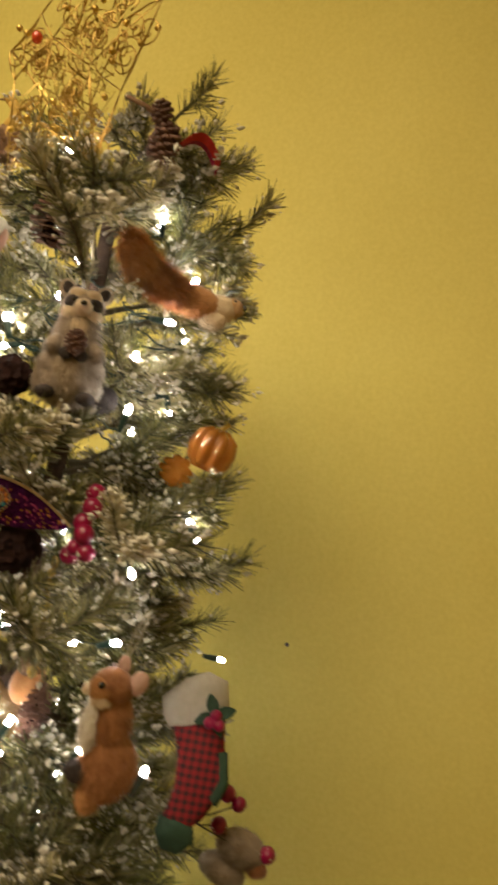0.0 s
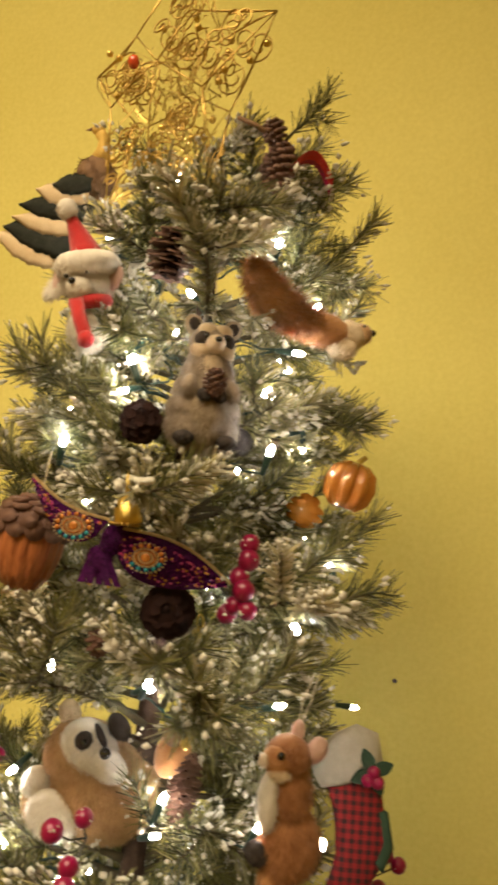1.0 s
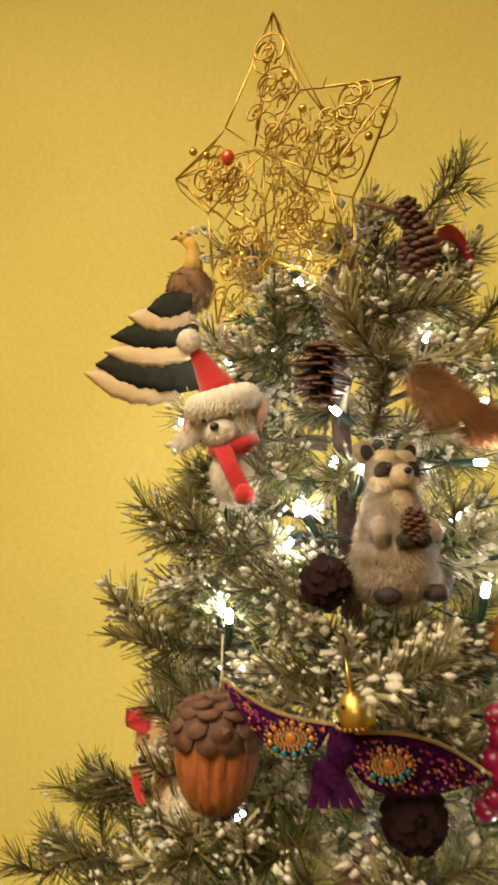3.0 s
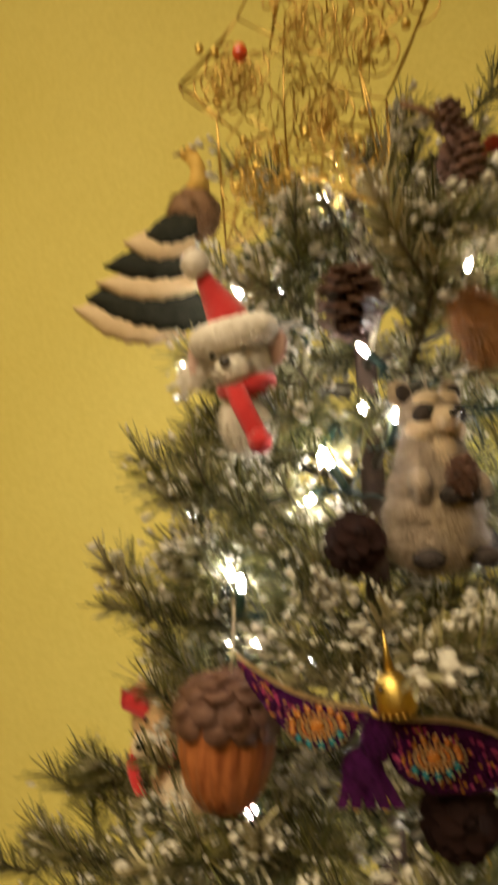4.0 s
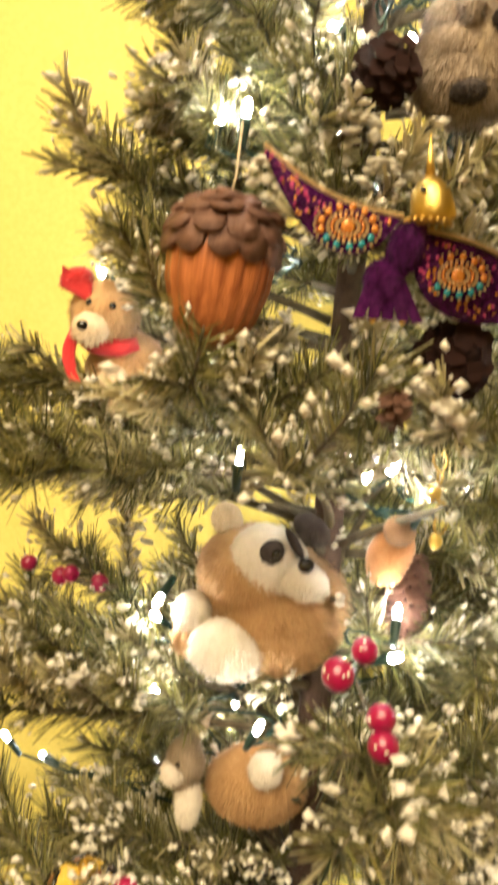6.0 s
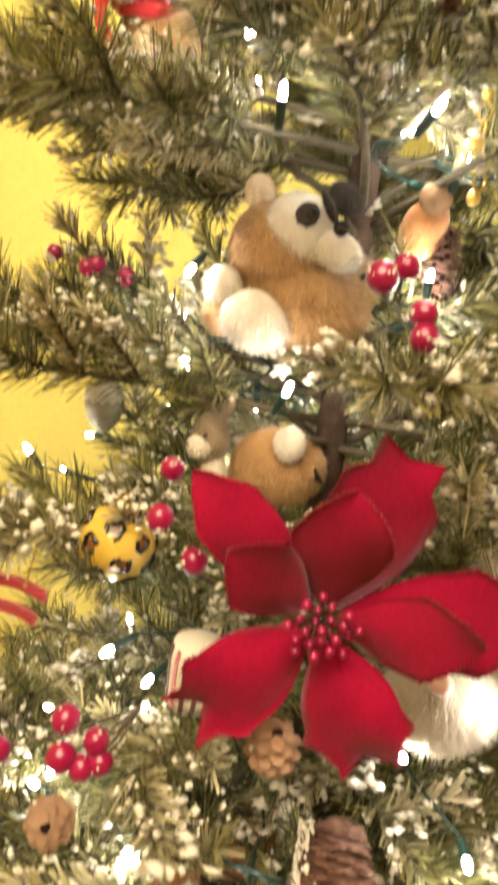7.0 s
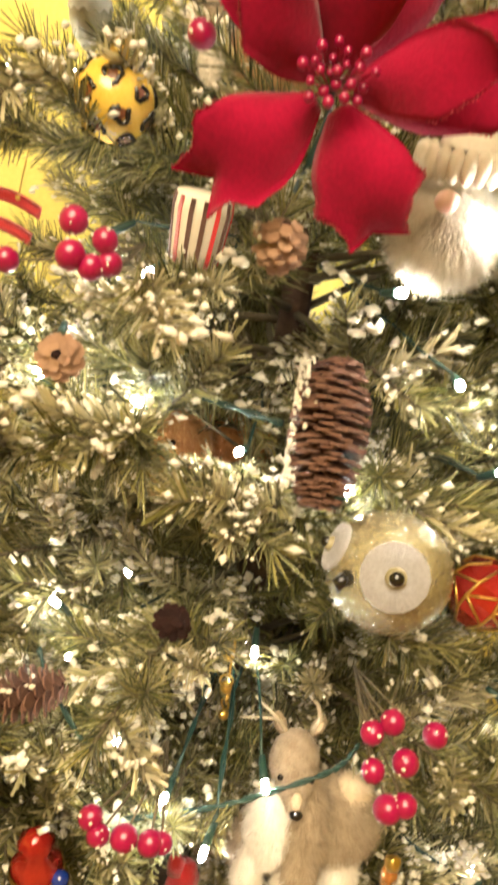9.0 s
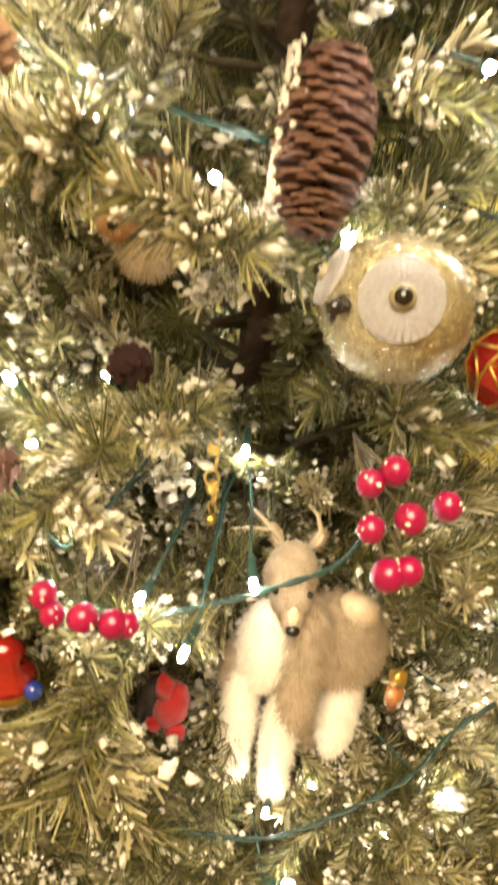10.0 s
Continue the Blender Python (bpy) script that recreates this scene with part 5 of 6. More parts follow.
def stocking():
    root = thing("stocking_ornament", pose(*AT_STOCKING, -12, 0, 28), "red and black plaid stocking with cream cuff and holly", "stocking")
    def pad(g, outline, thick, material):
        c = sum((Vector((x, 0, z)) for x, z in outline), Vector()) / len(outline)
        rows = ((1.0, 0), (.93, .5), (.75, .85), (.4, 1.0))
        n = len(outline)
        for s in (-1, 1):
            vs = [mm(c.x + (x - c.x) * k, s * thick * h, c.z + (z - c.z) * k) for k, h in rows for x, z in outline] + [mm(c.x, s * thick * 1.03, c.z)]
            fs = [(r * n + i, r * n + (i + 1) % n, (r + 1) * n + (i + 1) % n, (r + 1) * n + i)[::s] for r in range(3) for i in range(n)]
            fs += [(3 * n + i, 3 * n + (i + 1) % n, 4 * n)[::s] for i in range(n)]
            g.add(vs, fs, material)
    g = Build()
    pad(g, [(-20, 22), (28, 40), (30, 20), (34, 0), (38, -20), (30, -42), (22, -56), (10, -66), (-10, -68), (-15, -58), (-11, -46), (-8, -30), (-10, -8), (-14, 8)], 9, M_PLAID)
    part("sock", g, root)
    g = Build()
    pad(g, [(-36, 46), (-16, 66), (4, 76), (24, 70), (30, 46), (14, 30), (-8, 22), (-24, 20), (-32, 30)], 11, M_CUFF)
    part("cuff", g, root, "cream fleece cuff")
    g = Build()
    pad(g, [(-17, -56), (-1, -55), (16, -62), (19, -76), (6, -87), (-11, -84), (-19, -70)], 10, M_GREEN)
    part("toe_patch", g, root, "dark green felt toe")
    g = Build()
    pad(g, [(26, 10), (36, 6), (42, -22), (34, -42), (24, -38), (32, -18)], 9.8, M_GREEN)
    part("heel_patch", g, root, "dark green felt heel")
    g = Build()
    for k in range(4):
        a = k * 1.6 + .4
        g.sheet(lambda u, v, a=a: mm(17 + math.cos(a) * 20 * u + math.sin(a) * (v - .5) * 12 * math.sin(math.pi * (.1 + .85 * u)), -13 - 2 * math.sin(3 * u), 38 + math.sin(a) * 20 * u - math.cos(a) * (v - .5) * 12 * math.sin(math.pi * (.1 + .85 * u))), 8, 4, M_GREEN, .0015)
    part("holly_leaves", g, root, "dark green felt holly leaves")
    for x, z in ((18, 38), (22, 30), (13, 31)):
        g = Build()
        g.ball(mm(x, -17, z), .0058, M_BERRY, seg=12, rings=8)
        part("berry", g, root)


def cream_bird():
    g = Build()
    g.furry(mm(0, 0, 0), mm(25, 18, 17), M_FAWN, rf, .006, lie=(-.5, 0, -.6))
    g.furry(mm(-8, 2, -26), mm(24, 18, 12), M_FAWN, rf, .006)
    g.furry(mm(20, -4, -8), mm(11, 9, 8), M_RUST, rf, .004)
    figure("cream_bird_ornament", g, pose(*AT_CREAM, 0, 18, 26), "fawn bristle bird among red berries", "ornament")


def berry_pick(centres, rad, label, frosted=False):
    """Berries on thin wire stems that meet at one twig."""
    c0 = sum((Vector(c) for c in centres), Vector()) / len(centres)
    root = thing("berry_pick", pose(*c0), label, "berries", "berry picks on the tree")
    core = Vector((TRUNK.x, TRUNK.y, c0.z - 0.02))
    foot = c0.lerp(core, 0.22) - c0
    for c in centres:
        p = Vector(c) - c0
        r = rad * rf.uniform(.86, 1.1)
        g = Build()
        g.ball((0, 0, 0), (r, r, r * 1.04), M_BERRY, seg=18, rings=12, lump=.03)
        g.ball((0, -r * .25, -r * .97), (r * .13, r * .13, r * .08), M_DARK, seg=6, rings=5)
        o = part("berry", g, root)
        o.matrix_local = Matrix.Translation(p) @ pose(0, 0, 0, rf.uniform(-40, 30), rf.uniform(-30, 30), rf.uniform(0, 360))
        st = Build()
        st.tube([p, p.lerp(foot, .5) + Vector((0, 0, -.004)), foot], .0008, M_STEM, 5)
        part("stem", st, root, "thin brown stem")
        s = Build()
        for _ in range(8 if frosted else 6):
            d = Vector((rf.gauss(0, 1), rf.gauss(-.3, 1), rf.gauss(-.1, 1))).normalized()
            k = rf.uniform(.0005, .0013) * (1.3 if frosted else 1.0)
            s.add([d * r * 1.0 + Vector((q.x, q.y, q.z)) * k * rf.uniform(.6, 1.5) for q in ICO], ICOF, M_FLOCK)
        fz = part("frost", s, o, "white frosting")
        fz["kind"] = "stuff"


def poinsettia():
    root = thing("poinsettia", pose(*AT_FLOWER, -18, 0, 6) @ Matrix.Scale(0.93, 4), "large red velvet poinsettia with glittered edges and beaded centre", "flower")

    def petal(ang, length, width, lift, lobes, roll, droop, notch=0.0):
        d = Vector((math.cos(radians(ang)), 0, math.sin(radians(ang))))
        s = Vector((-d.z, 0, d.x))

        def shape(u):
            w = math.sin(math.pi * min(1, .05 + .95 * u ** 1.12)) ** .85
            for at, amt in lobes:
                w *= 1 + amt * math.exp(-((u - at) / .075) ** 2)
            if notch:
                w = max(w, .62 * min(1, u / .5))
            return w * width * .5

        def fn(u, v):
            k = (v - .5) * 2
            h = shape(u)
            y = -lift * math.sin(1.9 * u) + droop * u * u + .62 * h * k * k * (1 - 1.5 * u) * 1.5 + .0030 * math.sin(u * 8 + ang) * k + roll * h * k
            reach = length * (u - notch * (1 - abs(k)) * u ** 5)
            return d * (.010 + reach) + s * (h * k) + Vector((0, y, 0))
        g = Build()
        g.sheet(fn, 22, 10, M_VELVET, .0009)
        pt = part("petal", g, root)
        e = Build()
        for sd in (0, 1):
            for k in range(46):
                u = .55 + .44 * k / 45
                p = Vector(fn(u, sd)) + Vector((rf.gauss(0, .0004), -.0006, rf.gauss(0, .0004)))
                e.add([p + q * .0006 * rf.uniform(.4, 1.3) for q in ICO], ICOF, M_GLIT)
        part("glitter_edge", e, pt, "red glitter along the petal's edge")["kind"] = "stuff"

    petal(69, .084, .052, .024, ((.72, .16),), -.38, .014, .06)
    petal(137, .086, .037, .022, ((.70, .12),), .35, .016)
    petal(223, .074, .046, .018, ((.70, .20),), .28, .024, .20)
    petal(-64, .066, .046, .020, ((.68, .25), (.88, .4)), -.34, .030, .10)
    petal(9, .098, .048, .020, ((.65, .15),), -.28, .016)
    petal(84, .056, .044, .030, ((.55, .06),), .18, -.010)
    petal(146, .046, .038, .026, ((.6, .1),), .30, -.008)
    petal(4, .060, .036, .030, ((.6, .1),), -.35, -.008)
    for k in range(22):
        a, r = k * 2.4, .0030 * math.sqrt(k)
        g = Build()
        tip = Vector((math.cos(a) * r * 1.25, -.010 - rf.uniform(0, .014), math.sin(a) * r * 1.1))
        g.tube([Vector((math.cos(a) * r * .4, 0, math.sin(a) * r * .4)), tip], .0007, M_VELVET, 5)
        g.ball(tip, .0023 * rf.uniform(.7, 1.3), M_BERRY, seg=9, rings=7)
        part("stamen", g, root)
    g = Build()
    g.tube([(0, 0, 0), (0, .03, -.01), (-.01, .12, -.03)], .0018, M_WIRE, 6)
    part("stem", g, root, "green wire stem")


def gnome():
    root = thing("white_beard_ornament", pose(*AT_GNOME, 0, 0, 8), "white fluffy round-nosed ornament with ribbed cream knit hat", "ornament")
    g = Build()
    g.furry(mm(0, 0, -8), mm(30, 24, 27), M_CUFF, rf, .012, lie=(0, -.1, -1), dense=.6)
    g.furry(mm(8, 6, 8), mm(27, 20, 20), M_CUFF, rf, .012, lie=(.4, 0, -.9), dense=.6)
    g.ball(mm(-9, -26, 12), mm(6.5, 6, 6), M_PINK, seg=14, rings=10)
    part("beard", g, root, "long white beard with a round pink nose")
    rib = Build()
    rib.ball((0, 0, 0), mm(4.4, 4.4, 9.5), M_CUFF, seg=9, rings=7)
    rm = rib.mesh("brim_rib")
    g = Build()
    g.lathe([(.024, .032), (.022, .042), (.016, .056), (.009, .072), (.002, .084), (0, .085)], M_CUFF, mm(3, 2, 0), 40, (-8, 14, 0), ribs=20, depth=.10)
    hat = part("knit_hat", g, root, "ribbed cream knit hat")
    for k in range(22):
        a = 2 * math.pi * k / 22
        part("brim_rib", rm, hat).location = (math.cos(a) * .025 + .003, math.sin(a) * .022, .029)


def leopard_ball():
    root = thing("leopard_bauble", pose(*AT_LEOPARD, 10, 8, 5), "glossy yellow bauble with brown leopard spots", "bauble")
    R = .0245
    g = Build()
    g.ball((0, 0, 0), R, M_YELLOW, seg=40, rings=26)
    part("ball", g, root)
    g = Build()
    g.lathe([(.0055, .0235), (.0058, .029), (.005, .0305), (0, .0305)], M_GOLDM, seg=20, ribs=10, depth=.12)
    part("cap", g, root, "gold crown cap")
    h = Build()
    h.tube([(math.cos(t) * .003, 0, .033 + math.sin(t) * .003) for t in np.linspace(0, 6.28, 13)], .0005, M_GOLD, 5)
    part("loop", h, root)
    for k in range(22):
        zc = 1 - 2 * (k + .5) / 22
        a = k * 2.39996
        d = Vector((math.sqrt(1 - zc * zc) * math.cos(a), math.sqrt(1 - zc * zc) * math.sin(a), zc))
        u = d.orthogonal().normalized()
        w = d.cross(u)
        s = Build()
        r0 = rf.uniform(.0042, .0062)
        gap = rf.uniform(0, 6.28)
        ringp = []
        for i in range(20):
            q = gap + i / 19 * 5.1
            r = r0 * (1 + .22 * math.sin(3 * q + k))
            p = (d * R + (u * math.cos(q) + w * math.sin(q)) * r).normalized() * (R + .0002)
            ringp.append(p)
        s.tube(ringp, [.0011 + .0008 * abs(math.sin(i * 1.3 + k)) for i in range(20)], M_BLACK, 5)
        fan = [(d * R).normalized() * (R + .0003)] + [((d * R + (u * math.cos(t) + w * math.sin(t)) * r0 * .66).normalized()) * (R + .0003) for t in np.linspace(0, 6.28, 13)[:-1]]
        s.add(fan, [(0, i + 1, (i + 1) % 12 + 1) for i in range(12)], M_SPOT)
        part("spot", s, root)


def hanging_nut():
    root = thing("frosted_nut_ornament", pose(*AT_NUT), "grey-green frosted nut ornament on a thin hook", "ornament")
    g = Build()
    g.lathe([(0, -.024), (.005, -.021), (.013, -.012), (.0165, 0), (.0165, .008), (.012, .014), (0, .016)], M_NUTG, seg=24)
    part("nut", g, root)
    g = Build()
    g.lathe([(.0168, .006), (.0178, .009), (.015, .018), (.006, .0225), (0, .023)], M_CUFF, seg=24, ribs=12, depth=.08)
    part("cap", g, root, "whitish snow-dusted cap")
    g = Build()
    g.tube([mm(0, 0, 22), mm(0, 0, 44), mm(2, 0, 50), mm(4, 0, 46)], .0005, M_GOLD, 5)
    part("hook", g, root)


def striped_bag():
    root = thing("striped_box_ornament", pose(*AT_STRIPED, 0, 6, 4), "small cream paper box ornament with red and brown stripes", "ornament")
    g = Build()
    g.lathe([(0, -.020), (.014, -.020), (.0155, -.012), (.0175, .012), (.0165, .020), (0, .020)], M_PAPER, seg=28)
    part("box", g, root)
    for k in range(14):
        a = 2 * math.pi * k / 14
        s = Build()
        o = Vector((math.cos(a), math.sin(a), 0))
        w = Vector((-o.y, o.x, 0)) * .0014
        pts = [o * (r + .0004) + Vector((0, 0, z)) for r, z in ((.0145, -.019), (.0155, -.012), (.0175, .012), (.0166, .0195))]
        s.sheet(lambda u, v, pts=pts, w=w: pts[round(u * 3)] + w * (v * 2 - 1), 3, 1, M_RED if k % 3 == 0 else M_STRIPE, .0006)
        part("stripe", s, root)


def fox():
    g = Build()
    g.furry(mm(0, 0, 0), mm(22, 16, 19), M_ORANGE, rf, .006, lie=(0, 0, -.8))
    g.furry(mm(-10, -12, -10), mm(11, 10, 8), M_ORANGE, rf, .004)
    for x in (-16, 14):
        g.tube([mm(x, 2, 10), mm(x * 1.1, 0, 20), mm(x * 1.15, 0, 31)], [.0085, .0055, .001], M_RUST, 10)
    g.ball(mm(-11, -22, -9), mm(3, 2.4, 2.4), M_BLACK, seg=8, rings=6)
    g.ball(mm(-14, -13, 3), .002, M_BLACK, seg=8, rings=6)
    g.ball(mm(2, -16, 3), .002, M_BLACK, seg=8, rings=6)
    g.furry(mm(34, 14, -6), mm(22, 14, 17), M_RUST, rf, .006, lie=(.4, 0, -.6))
    g.furry(mm(2, -4, -26), mm(15, 11, 14), M_CREAM, rf, .005)
    figure("fox_ornament", g, pose(*AT_FOX, 0, 0, 6) @ Matrix.Scale(1.3, 4), "orange plush fox tucked deep between the branches", "ornament")


def hare():
    g = Build()
    g.furry(mm(0, 0, 4), mm(13, 13, 18), M_FAWN, rf, .004)
    g.furry(mm(-6, -7, 0), mm(10, 8, 8), M_WHITE, rf, .003)
    g.furry(mm(-3, 6, 28), mm(5, 3.5, 14), M_FAWN, rf, .002, turn=(0, -12, 0))
    g.furry(mm(8, 6, 26), mm(5, 3.5, 14), M_FAWN, rf, .002, turn=(0, 18, 0))
    g.furry(mm(4, -2, -22), mm(9, 9, 18), M_WHITE, rf, .004)
    g.furry(mm(48, 16, -14), mm(34, 22, 27), M_TAN, rf, .006)
    g.furry(mm(54, -5, 8), mm(11, 8, 12), M_WHITE, rf, .004)
    g.ball(mm(-3, -12, 8), .0018, M_BLACK, seg=8, rings=6)
    g.ball(mm(-14, -10, 0), .002, M_BLACK, seg=8, rings=6)
    figure("hare_ornament", g, pose(*AT_HARE, 0, 0, 8), "fawn plush hare with white throat behind the red flower", "ornament")


def owl():
    root = thing("owl_bauble_ornament", pose(*AT_OWL, -14, 6, 2), "champagne glitter glass owl with large silver eye discs", "ornament")
    g = Build()
    R = .0352
    c = Vector((0, 0, 0))
    g.ball(c, (R, R, R * .97), M_OWL, seg=44, rings=28)
    for k in range(260):
        z = 1 - 2 * (k + .5) / 260
        a = k * 2.39996
        d = Vector((math.sqrt(1 - z * z) * math.cos(a), math.sqrt(1 - z * z) * math.sin(a), z * .97))
        g.add([d * R + Vector((q.x, q.y, q.z * 1.5)) * .0009 for q in ICO], ICOF, M_OWL)
    part("body", g, root)

    def eye(d, r):
        d = Vector(d).normalized()
        u = d.orthogonal().normalized()
        w = d.cross(u)
        g = Build()
        n = 30
        for r0, r1, h0, h1, m_ in ((0, .34, .0022, .0022, M_SILV), (.34, 1.0, .0022, .0012, M_SILV), (1.0, 1.06, .0012, -.0035, M_SILV)):
            vs = []
            for rr, h in ((r0, h0), (r1, h1)):
                for i in range(n):
                    q = 2 * math.pi * i / n
                    k = rr * r * (1 + (.010 * math.cos(15 * q) if rr > .9 else 0))
                    p = d * R + (u * math.cos(q) + w * math.sin(q)) * k
                    vs.append(p.normalized() * (math.sqrt(max(R * R, p.length ** 2)) * .25 + R * .75 + h))
            g.add(vs, [(i, (i + 1) % n, (i + 1) % n + n, i + n) for i in range(n)], m_)
        for i in range(n):
            q = 2 * math.pi * i / n
            pts = [(d * R + (u * math.cos(q) + w * math.sin(q)) * r * f).normalized() * (R + .0022) for f in (.36, .7, .97)]
            g.tube(pts, .0006, M_SILV, 4)
        g.ball(d * (R + .0020), (r * .30, r * .30, r * .30), M_NUTG, seg=16, rings=10)
        g.ball(d * (R + .0042), (r * .23, r * .23, r * .23), M_BLACK, seg=16, rings=10)
        part("eye", g, root, "silver glitter eye disc with black pupil")
    eye((-.08, -1, .30), .0195)
    eye((-.99, -.12, .24), .0145)
    g = Build()
    g.tube([Vector((-.70, -.72, .02)) * R, Vector((-.78, -.80, -.06)) * R * 1.08, Vector((-.76, -.78, -.22)) * R * 1.04], [.0045, .0038, .0008], M_BLACK, 10)
    part("beak", g, root, "glossy black beak")


def facet_ball():
    root = thing("red_gold_bauble", pose(*AT_FACET, 0, 20, 0), "red glass bauble crossed by gold glitter bands", "bauble")
    g = Build()
    g.lathe([(0, -.027), (.012, -.023), (.0235, -.009), (.026, .003), (.022, .014), (.010, .023), (0, .024)], M_REDGL, seg=8)
    me = g.mesh("body")
    me.polygons.foreach_set("use_smooth", [False] * len(me.polygons))
    part("body", me, root)
    for k in range(8):
        a, b = 2 * math.pi * k / 8, 2 * math.pi * (k + 1) / 8
        s = Build()
        s.tube([(math.cos(a) * r * 1.02, math.sin(a) * r * 1.02, z) for r, z in ((.012, -.023), (.0235, -.009), (.026, .003), (.022, .014), (.010, .023))], .0011, M_GOLDM, 5)
        s.tube([(math.cos(a) * .0262, math.sin(a) * .0262, .003), (math.cos(b) * .0222, math.sin(b) * .0222, .014)], .0010, M_GOLDM, 5)
        s.tube([(math.cos(a) * .0262, math.sin(a) * .0262, .003), (math.cos(b) * .0237, math.sin(b) * .0237, -.009)], .0010, M_GOLDM, 5)
        part("gold_band", s, root)
    g = Build()
    g.lathe([(.006, .023), (.006, .030), (0, .031)], M_GOLDM, seg=16)
    part("cap", g, root, "gold cap")


def deer():
    g = Build()
    # long face, ears and wire antlers
    g.furry(mm(-3, -3, 94), mm(19, 18, 25), M_FAWN, rf, .004)
    g.furry(mm(-1, -12, 80), mm(15, 14, 18), M_FAWN, rf, .003, turn=(18, 0, 0))
    g.furry(mm(0, -20, 70), mm(8.5, 9, 11), M_FAWN, rf, .003, turn=(18, 0, 0))
    g.furry(mm(0, -27, 74), mm(4, 3, 8), M_CREAM, rf, .002)
    g.ball(mm(1, -29, 64), mm(5.4, 4, 4.2), M_BLACK, seg=12, rings=8)
    for s in (-1, 1):
        g.ball(mm(s * 12 - 2, -20, 89), .0026, M_BLACK, seg=8, rings=6)
        g.furry(mm(s * 15 - 2, 8, 118), mm(5, 3.5, 10), M_FAWN, rf, .003, turn=(0, s * 24, 0))
        g.ball(mm(s * 15 - 2, 4.8, 118), mm(2.8, 1.6, 6.5), M_CREAM, turn=(0, s * 24, 0), seg=10, rings=7)
    g.tube([mm(-10, 2, 112), mm(-22, 0, 128), mm(-40, -4, 146)], [.0022, .0018, .0010], M_TWINE, 6)
    g.tube([mm(-20, 0, 126), mm(-36, 2, 124), mm(-50, 2, 122)], [.0017, .0013, .0008], M_TWINE, 6)
    g.tube([mm(8, 4, 112), mm(14, 6, 126), mm(10, 6, 138), mm(6, 6, 142)], [.0024, .002, .0017, .0012], M_TWINE, 6)
    # neck, chest and body
    g.furry(mm(-14, -6, 34), mm(21, 21, 38), M_WHITE, rf, .007)
    g.furry(mm(-30, 4, 14), mm(14, 16, 30), M_FAWN, rf, .008, turn=(0, 14, 0))
    g.furry(mm(10, 0, 34), mm(25, 24, 44), M_FAWN, rf, .013)
    g.furry(mm(38, 16, 30), mm(36, 27, 38), M_FAWN, rf, .013, lie=(.4, 0, -.8))
    g.furry(mm(50, 12, 62), mm(14, 13, 12), M_CREAM, rf, .008, lie=(.4, 0, -.8))
    g.furry(mm(12, -16, -4), mm(15, 14, 32), M_FAWN, rf, .008)
    for x, y, zb in ((-28, -12, -86), (4, -16, -98)):
        g.furry(mm(x, y, zb + 58), mm(12.5, 12, 48), M_WHITE, rf, .009)
        g.furry(mm(x + 1, y - 1, zb + 14), mm(11, 12, 17), M_WHITE, rf, .007)
    g.furry(mm(50, 8, -24), mm(15, 14, 48), M_WHITE, rf, .010)
    g.furry(mm(30, 22, -40), mm(15, 14, 44), M_FAWN, rf, .006)
    figure("deer_ornament", g, pose(0.043, -0.137, 0.688, -12, 0, 8), "white and fawn plush deer with thin twig antlers", "ornament")


def cardinal():
    g = Build()
    g.ball(mm(0, 0, 0), mm(14, 15, 23), M_RED, turn=(0, 8, 0), seg=18, rings=12, lump=.08)
    g.tube([mm(-4, 0, 16), mm(-7, 0, 26), mm(-8, 1, 34)], [.010, .006, .001], M_RED, 10)
    g.ball(mm(-18, 4, -2), mm(8, 12, 26), M_DARK, turn=(0, 14, 0), seg=14, rings=10, lump=.15)
    g.ball(mm(5, -8, -22), mm(9, 7, 10), M_RED, seg=12, rings=8)
    g.ball(mm(-12, -8, -16), mm(7, 6, 7), M_RED, seg=12, rings=8)
    g.fur(mm(-18, 4, -2), mm(8, 12, 26), M_DARK, .006, 300, rf, width=.001)
    figure("cardinal_ornament", g, pose(*AT_CARDINAL, 0, 0, 6), "red cardinal bird ornament with dark wing", "ornament")


def sled():
    root = thing("red_sled_ornament", pose(*AT_SLED, 0, 12, 10), "red painted hanging toy with blue drop, on a wire hook", "ornament")
    for k, (z, ln) in enumerate(((14, 52), (-8, 46))):
        g = Build()
        g.sheet(lambda u, v, z=z, ln=ln: mm(-ln / 2 + ln * u, 0, z + 5 * math.sin(3.2 * u) + (v - .5) * 9), 12, 2, M_RED, .004)
        part("runner", g, root)
    g = Build()
    g.lathe([(0, -.016), (.004, -.013), (.006, -.004), (.004, .006), (0, .010)], M_BLUE, mm(-14, -2, -30), 14)
    g.ball(mm(-22, -2, -16), mm(6, 4, 6), M_BLUE, seg=12, rings=8)
    part("blue_drop", g, root, "dark blue lacquered drop")
    g = Build()
    g.tube([mm(8, 0, 18), mm(8, 0, 40), mm(9, 0, 60)], .0006, M_GOLD, 5)
    g.ball(mm(8, 0, 20), .003, M_GOLDM, seg=10, rings=7)
    part("hook", g, root)


def red_toy():
    root = thing("red_gold_figure_ornament", pose(*AT_RED_TOY, 0, 0, 0), "red and gold glass ornament with a dark blue knob", "ornament")
    g = Build()
    g.lathe([(0, -.024), (.012, -.022), (.019, -.008), (.017, .006), (.010, .016), (.013, .024), (.006, .032), (0, .033)], M_REDGL, seg=24, ribs=6, depth=.1)
    part("body", g, root)
    g = Build()
    g.lathe([(.0185, -.010), (.0200, -.006), (.0188, -.002)], M_GOLDM, seg=24)
    part("band", g, root, "gold band")
    g = Build()
    g.ball(mm(20, -6, -2), .0065, M_BLUE, seg=14, rings=10)
    part("knob", g, root, "dark blue glossy knob")


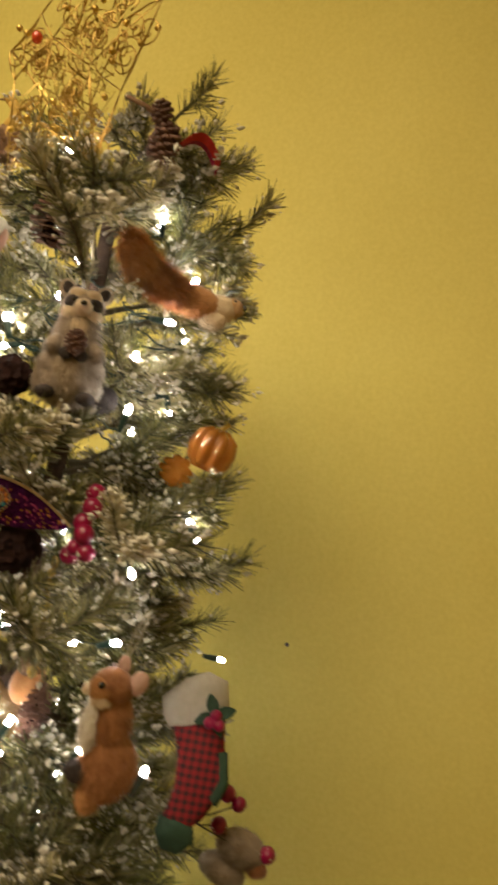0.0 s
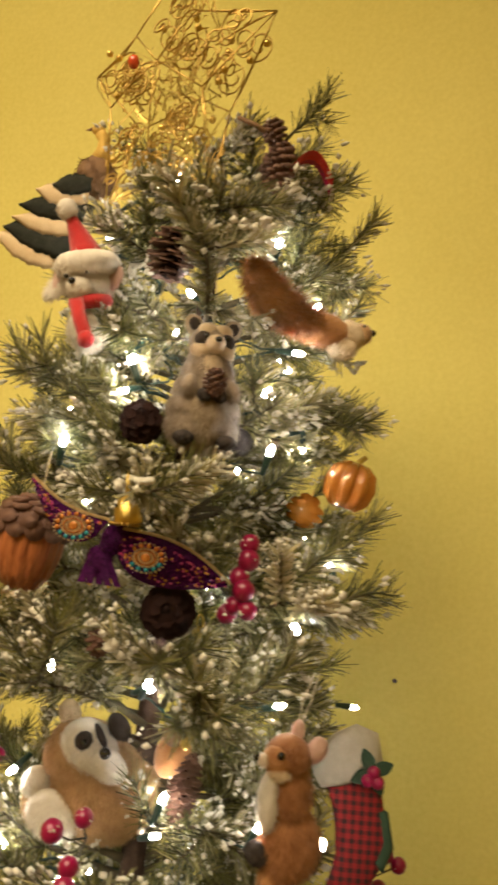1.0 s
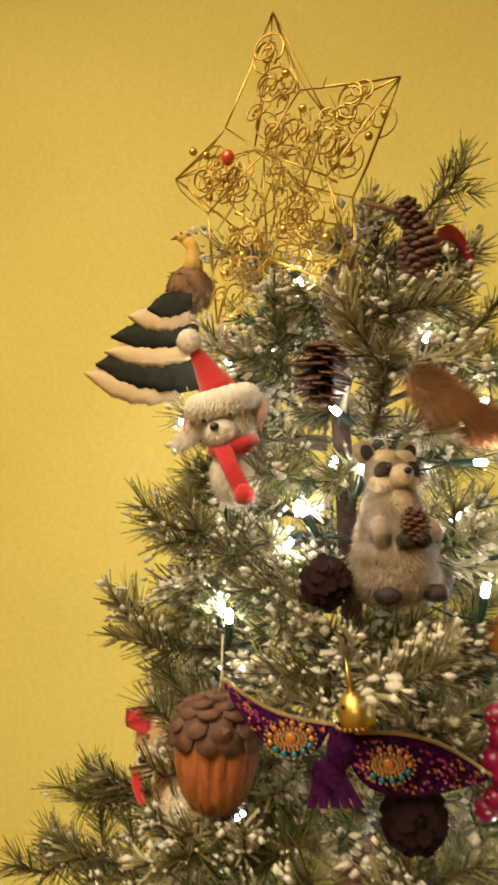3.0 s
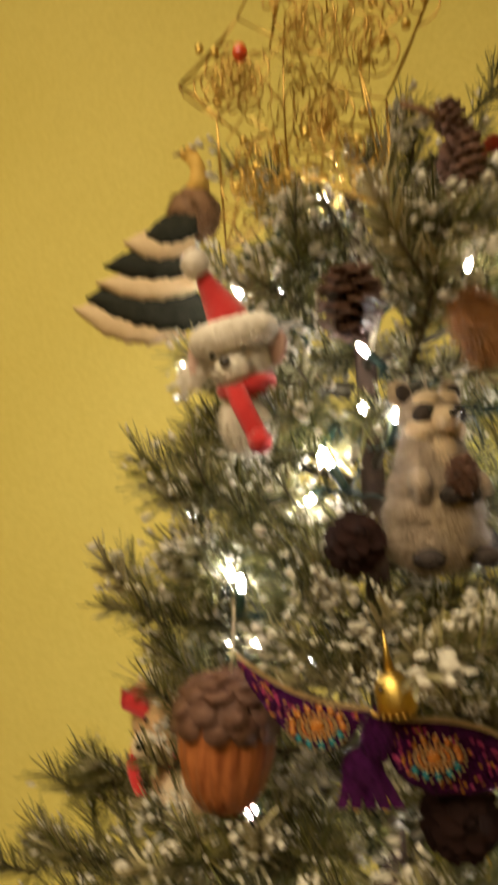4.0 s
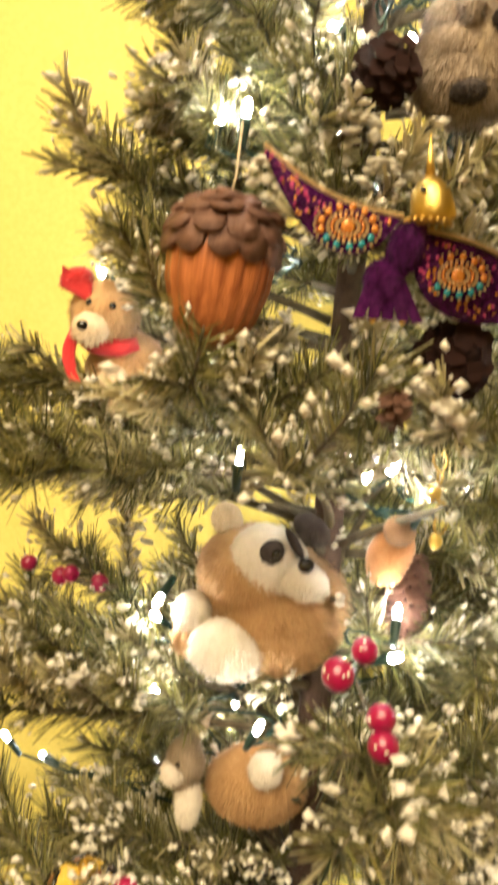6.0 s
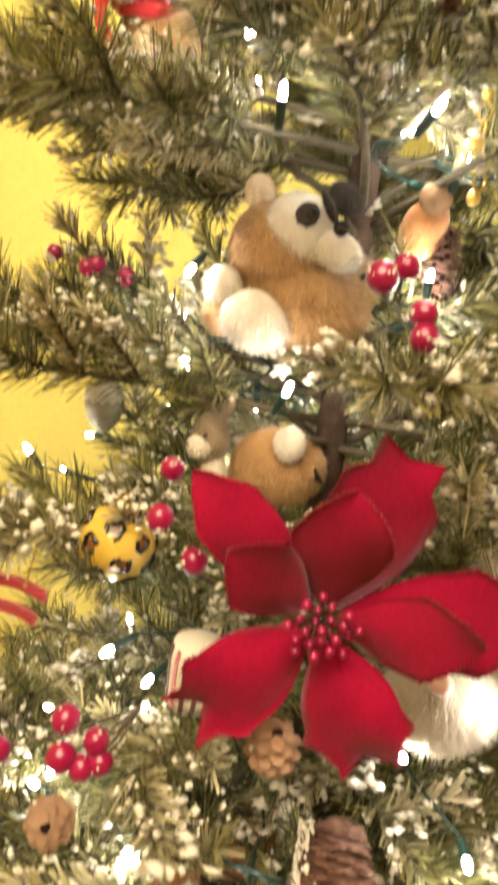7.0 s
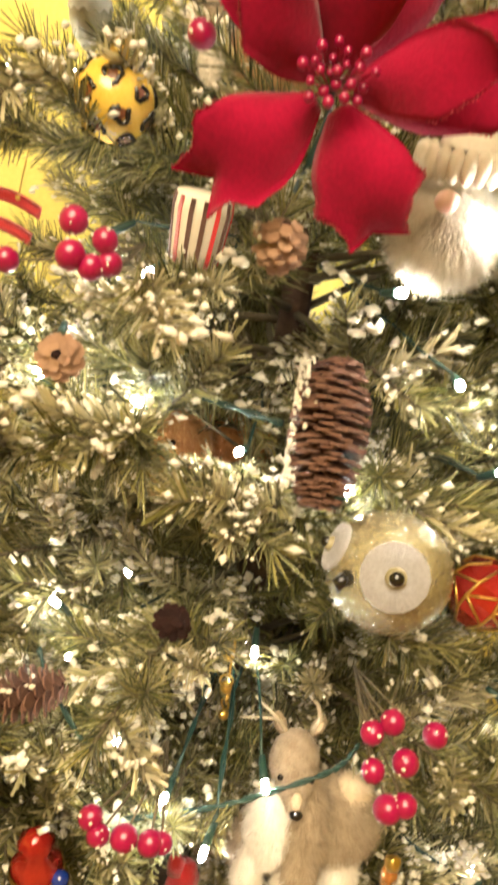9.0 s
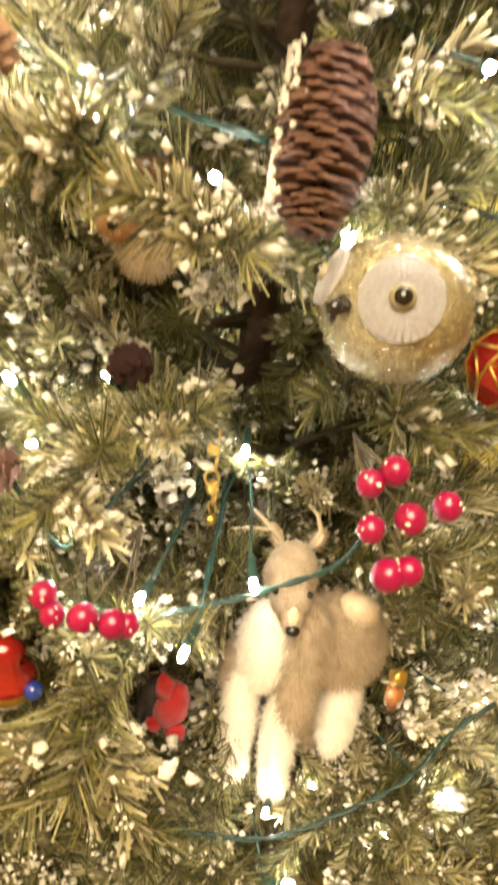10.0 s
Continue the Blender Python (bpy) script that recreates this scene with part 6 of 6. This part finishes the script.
def garland(at, links, size, label):
    """Gold links hanging in a line."""
    root = thing("gold_garland", pose(*at), label, "garland", "gold garlands on the tree")
    z = links * size * .5
    for k in range(links):
        g = Build()
        r = size * rf.uniform(.42, .62)
        if k % 3 == 1:
            g.ball((0, 0, 0), (r * .9, r * .9, r), M_GOLDM, seg=12, rings=8)
        else:
            g.tube([(math.cos(t) * r * .8, 0, math.sin(t) * r) for t in np.linspace(0, 6.283, 15)], size * .10, M_GOLD, 6)
        o = part("link", g, root)
        o.matrix_local = pose(rf.gauss(0, .0012), rf.gauss(0, .0012), z, 0, rf.uniform(-15, 15), rf.uniform(0, 180))
        z -= size


def drop():
    root = thing("orange_drop_ornament", pose(*AT_DROP, 20, -6, 0), "long amber glass drop ornament with gold top", "ornament")
    g = Build()
    g.lathe([(0, -.052), (.003, -.044), (.0065, -.030), (.0072, -.012), (.005, .004), (0, .010)], M_AMBER, seg=18, ribs=6, depth=.12)
    part("drop", g, root)
    g = Build()
    g.ball(mm(0, 0, 17), mm(6, 6, 9), M_GOLDM, seg=14, rings=10, lump=.25)
    part("top", g, root, "crumpled gold top")


def pom():
    g = Build()
    g.furry(mm(0, 0, 0), mm(24, 22, 22), M_WHITE, rf, .014, lie=(0, -.3, -.4), dense=.7)
    figure("white_pompom_ornament", g, pose(*AT_POM), "fluffy white pompom ornament on a low branch", "ornament")


raccoon(), santa_dog(), pheasant(), cone_bird(), squirrel(), pumpkin(), acorn(), teddy(), hummingbird(), badger()
chipmunk(), stocking(), cream_bird(), poinsettia(), gnome(), leopard_ball(), hanging_nut(), striped_bag(), fox(), hare()
owl(), facet_ball(), deer(), cardinal(), sled(), red_toy(), drop(), pom()
pine_cone(AT_CONE_A, .044, .020, 64, M_CONE, (0, 8, 0), "dark brown pine cone with snow at its foot", 10)
pine_cone(AT_CONE_B, .036, .017, 56, M_CONED, (70, 0, 30), "dark open pine cone lying between branches")
pine_cone(AT_CONE_DARK, .040, .020, 64, M_CONED, (78, 0, 25), "dark round pine cone below the purple bird")
pine_cone(AT_CONE_C, .060, .0135, 90, M_CONE, (0, 6, 0), "slim brown pine cone with snowy edge", 16)
pine_cone((AT_BIG_CONE[0] + 0.002, *AT_BIG_CONE[1:]), .088, .0222, 290, M_CONE, (-34, -2, 0), "long brown pine cone with white snow along one side", 130)
pine_cone(AT_SMALL_CONE, .027, .0135, 40, M_CONEL, (20, 10, 0), "small pale brown pine cone under the red flower", 4)
pine_cone(AT_SIDE_CONE, .048, .0165, 70, M_CONE, (0, 78, 20), "brown pine cone lying sideways on a branch", 8)
pine_cone((-0.140, -0.162, 1.100), .028, .0135, 40, M_CONEL, (60, 20, 0), "small pale brown pine cone among flocked needles", 6)
pine_cone((0.008, -0.100, 1.539), .020, .0085, 34, M_CONE, (30, 10, 0), "tiny brown pine cone tucked under the purple bird")
pine_cone(AT_BUD, .022, .010, 30, M_CONED, (60, 0, 40), "tiny reddish brown cone on a branch tip")
g = Build()
g.ball((0, 0, 0), mm(10, 9, 14), M_ORANGE, seg=14, rings=10)
g.ball(mm(-3, -6, 12), mm(7, 7, 7), M_BROWN, seg=12, rings=8)
figure("robin_ornament", g, pose(*AT_ROBIN, 0, 20, 16) @ Matrix.Scale(1.5, 4), "small orange-breasted bird ornament behind the badger", "ornament")
garland(AT_CHAIN, 11, .0095, "gold chain of links and beads hanging beside the trunk")
garland(AT_TINSEL, 8, .0095, "short gold chain garland beside the trunk")
berry_pick([(0.084, -0.031, 1.619), (0.086, -0.034, 1.607), (0.081, -0.036, 1.594), (0.087, -0.039, 1.585), (0.080, -0.038, 1.573), (0.091, -0.037, 1.571), (0.074, -0.036, 1.566)], .0078, "frosted red berries on a stem above the gold chain", True)
berry_pick([(-0.006, -0.104, 1.409), (0.005, -0.084, 1.415), (0.0163, -0.111, 1.394), (0.0185, -0.116, 1.383)], .0078, "glossy red berries beside the tan badger")
berry_pick([(-0.091, -0.150, 1.309), (-0.090, -0.168, 1.290), (-0.072, -0.167, 1.271)], .0068, "glossy red berries beside the red flower")
berry_pick([(-0.125, -0.183, 1.183), (-0.123, -0.192, 1.168), (-0.108, -0.185, 1.176), (-0.113, -0.190, 1.163), (-0.105, -0.186, 1.165), (-0.160, -0.185, 1.158)], .0072, "red berries with flecks of frost under the spotted bauble")
berry_pick([(0.066, -0.263, 0.973), (0.075, -0.259, 0.979), (0.085, -0.267, 0.962), (0.070, -0.270, 0.955), (0.081, -0.276, 0.937), (0.089, -0.274, 0.940), (0.107, -0.222, 0.939)], .0068, "cluster of shiny red berries dusted with snow")
berry_pick([(-0.071, -0.285, 0.889), (-0.065, -0.290, 0.883), (-0.051, -0.288, 0.883), (-0.037, -0.286, 0.881), (-0.031, -0.283, 0.879)], .0070, "row of shiny red berries dusted with snow")
berry_pick([(0.159, 0.177, 1.349), (0.172, 0.180, 1.342), (0.157, 0.175, 1.318), (0.203, 0.200, 1.298)], .0080, "red berries on twigs below the plaid stocking")
berry_pick([(-0.220, 0.041, 1.388), (-0.192, 0.046, 1.385), (-0.243, 0.036, 1.396), (-0.212, 0.040, 1.391)], .0062, "small frosted red berries on a side branch", True)
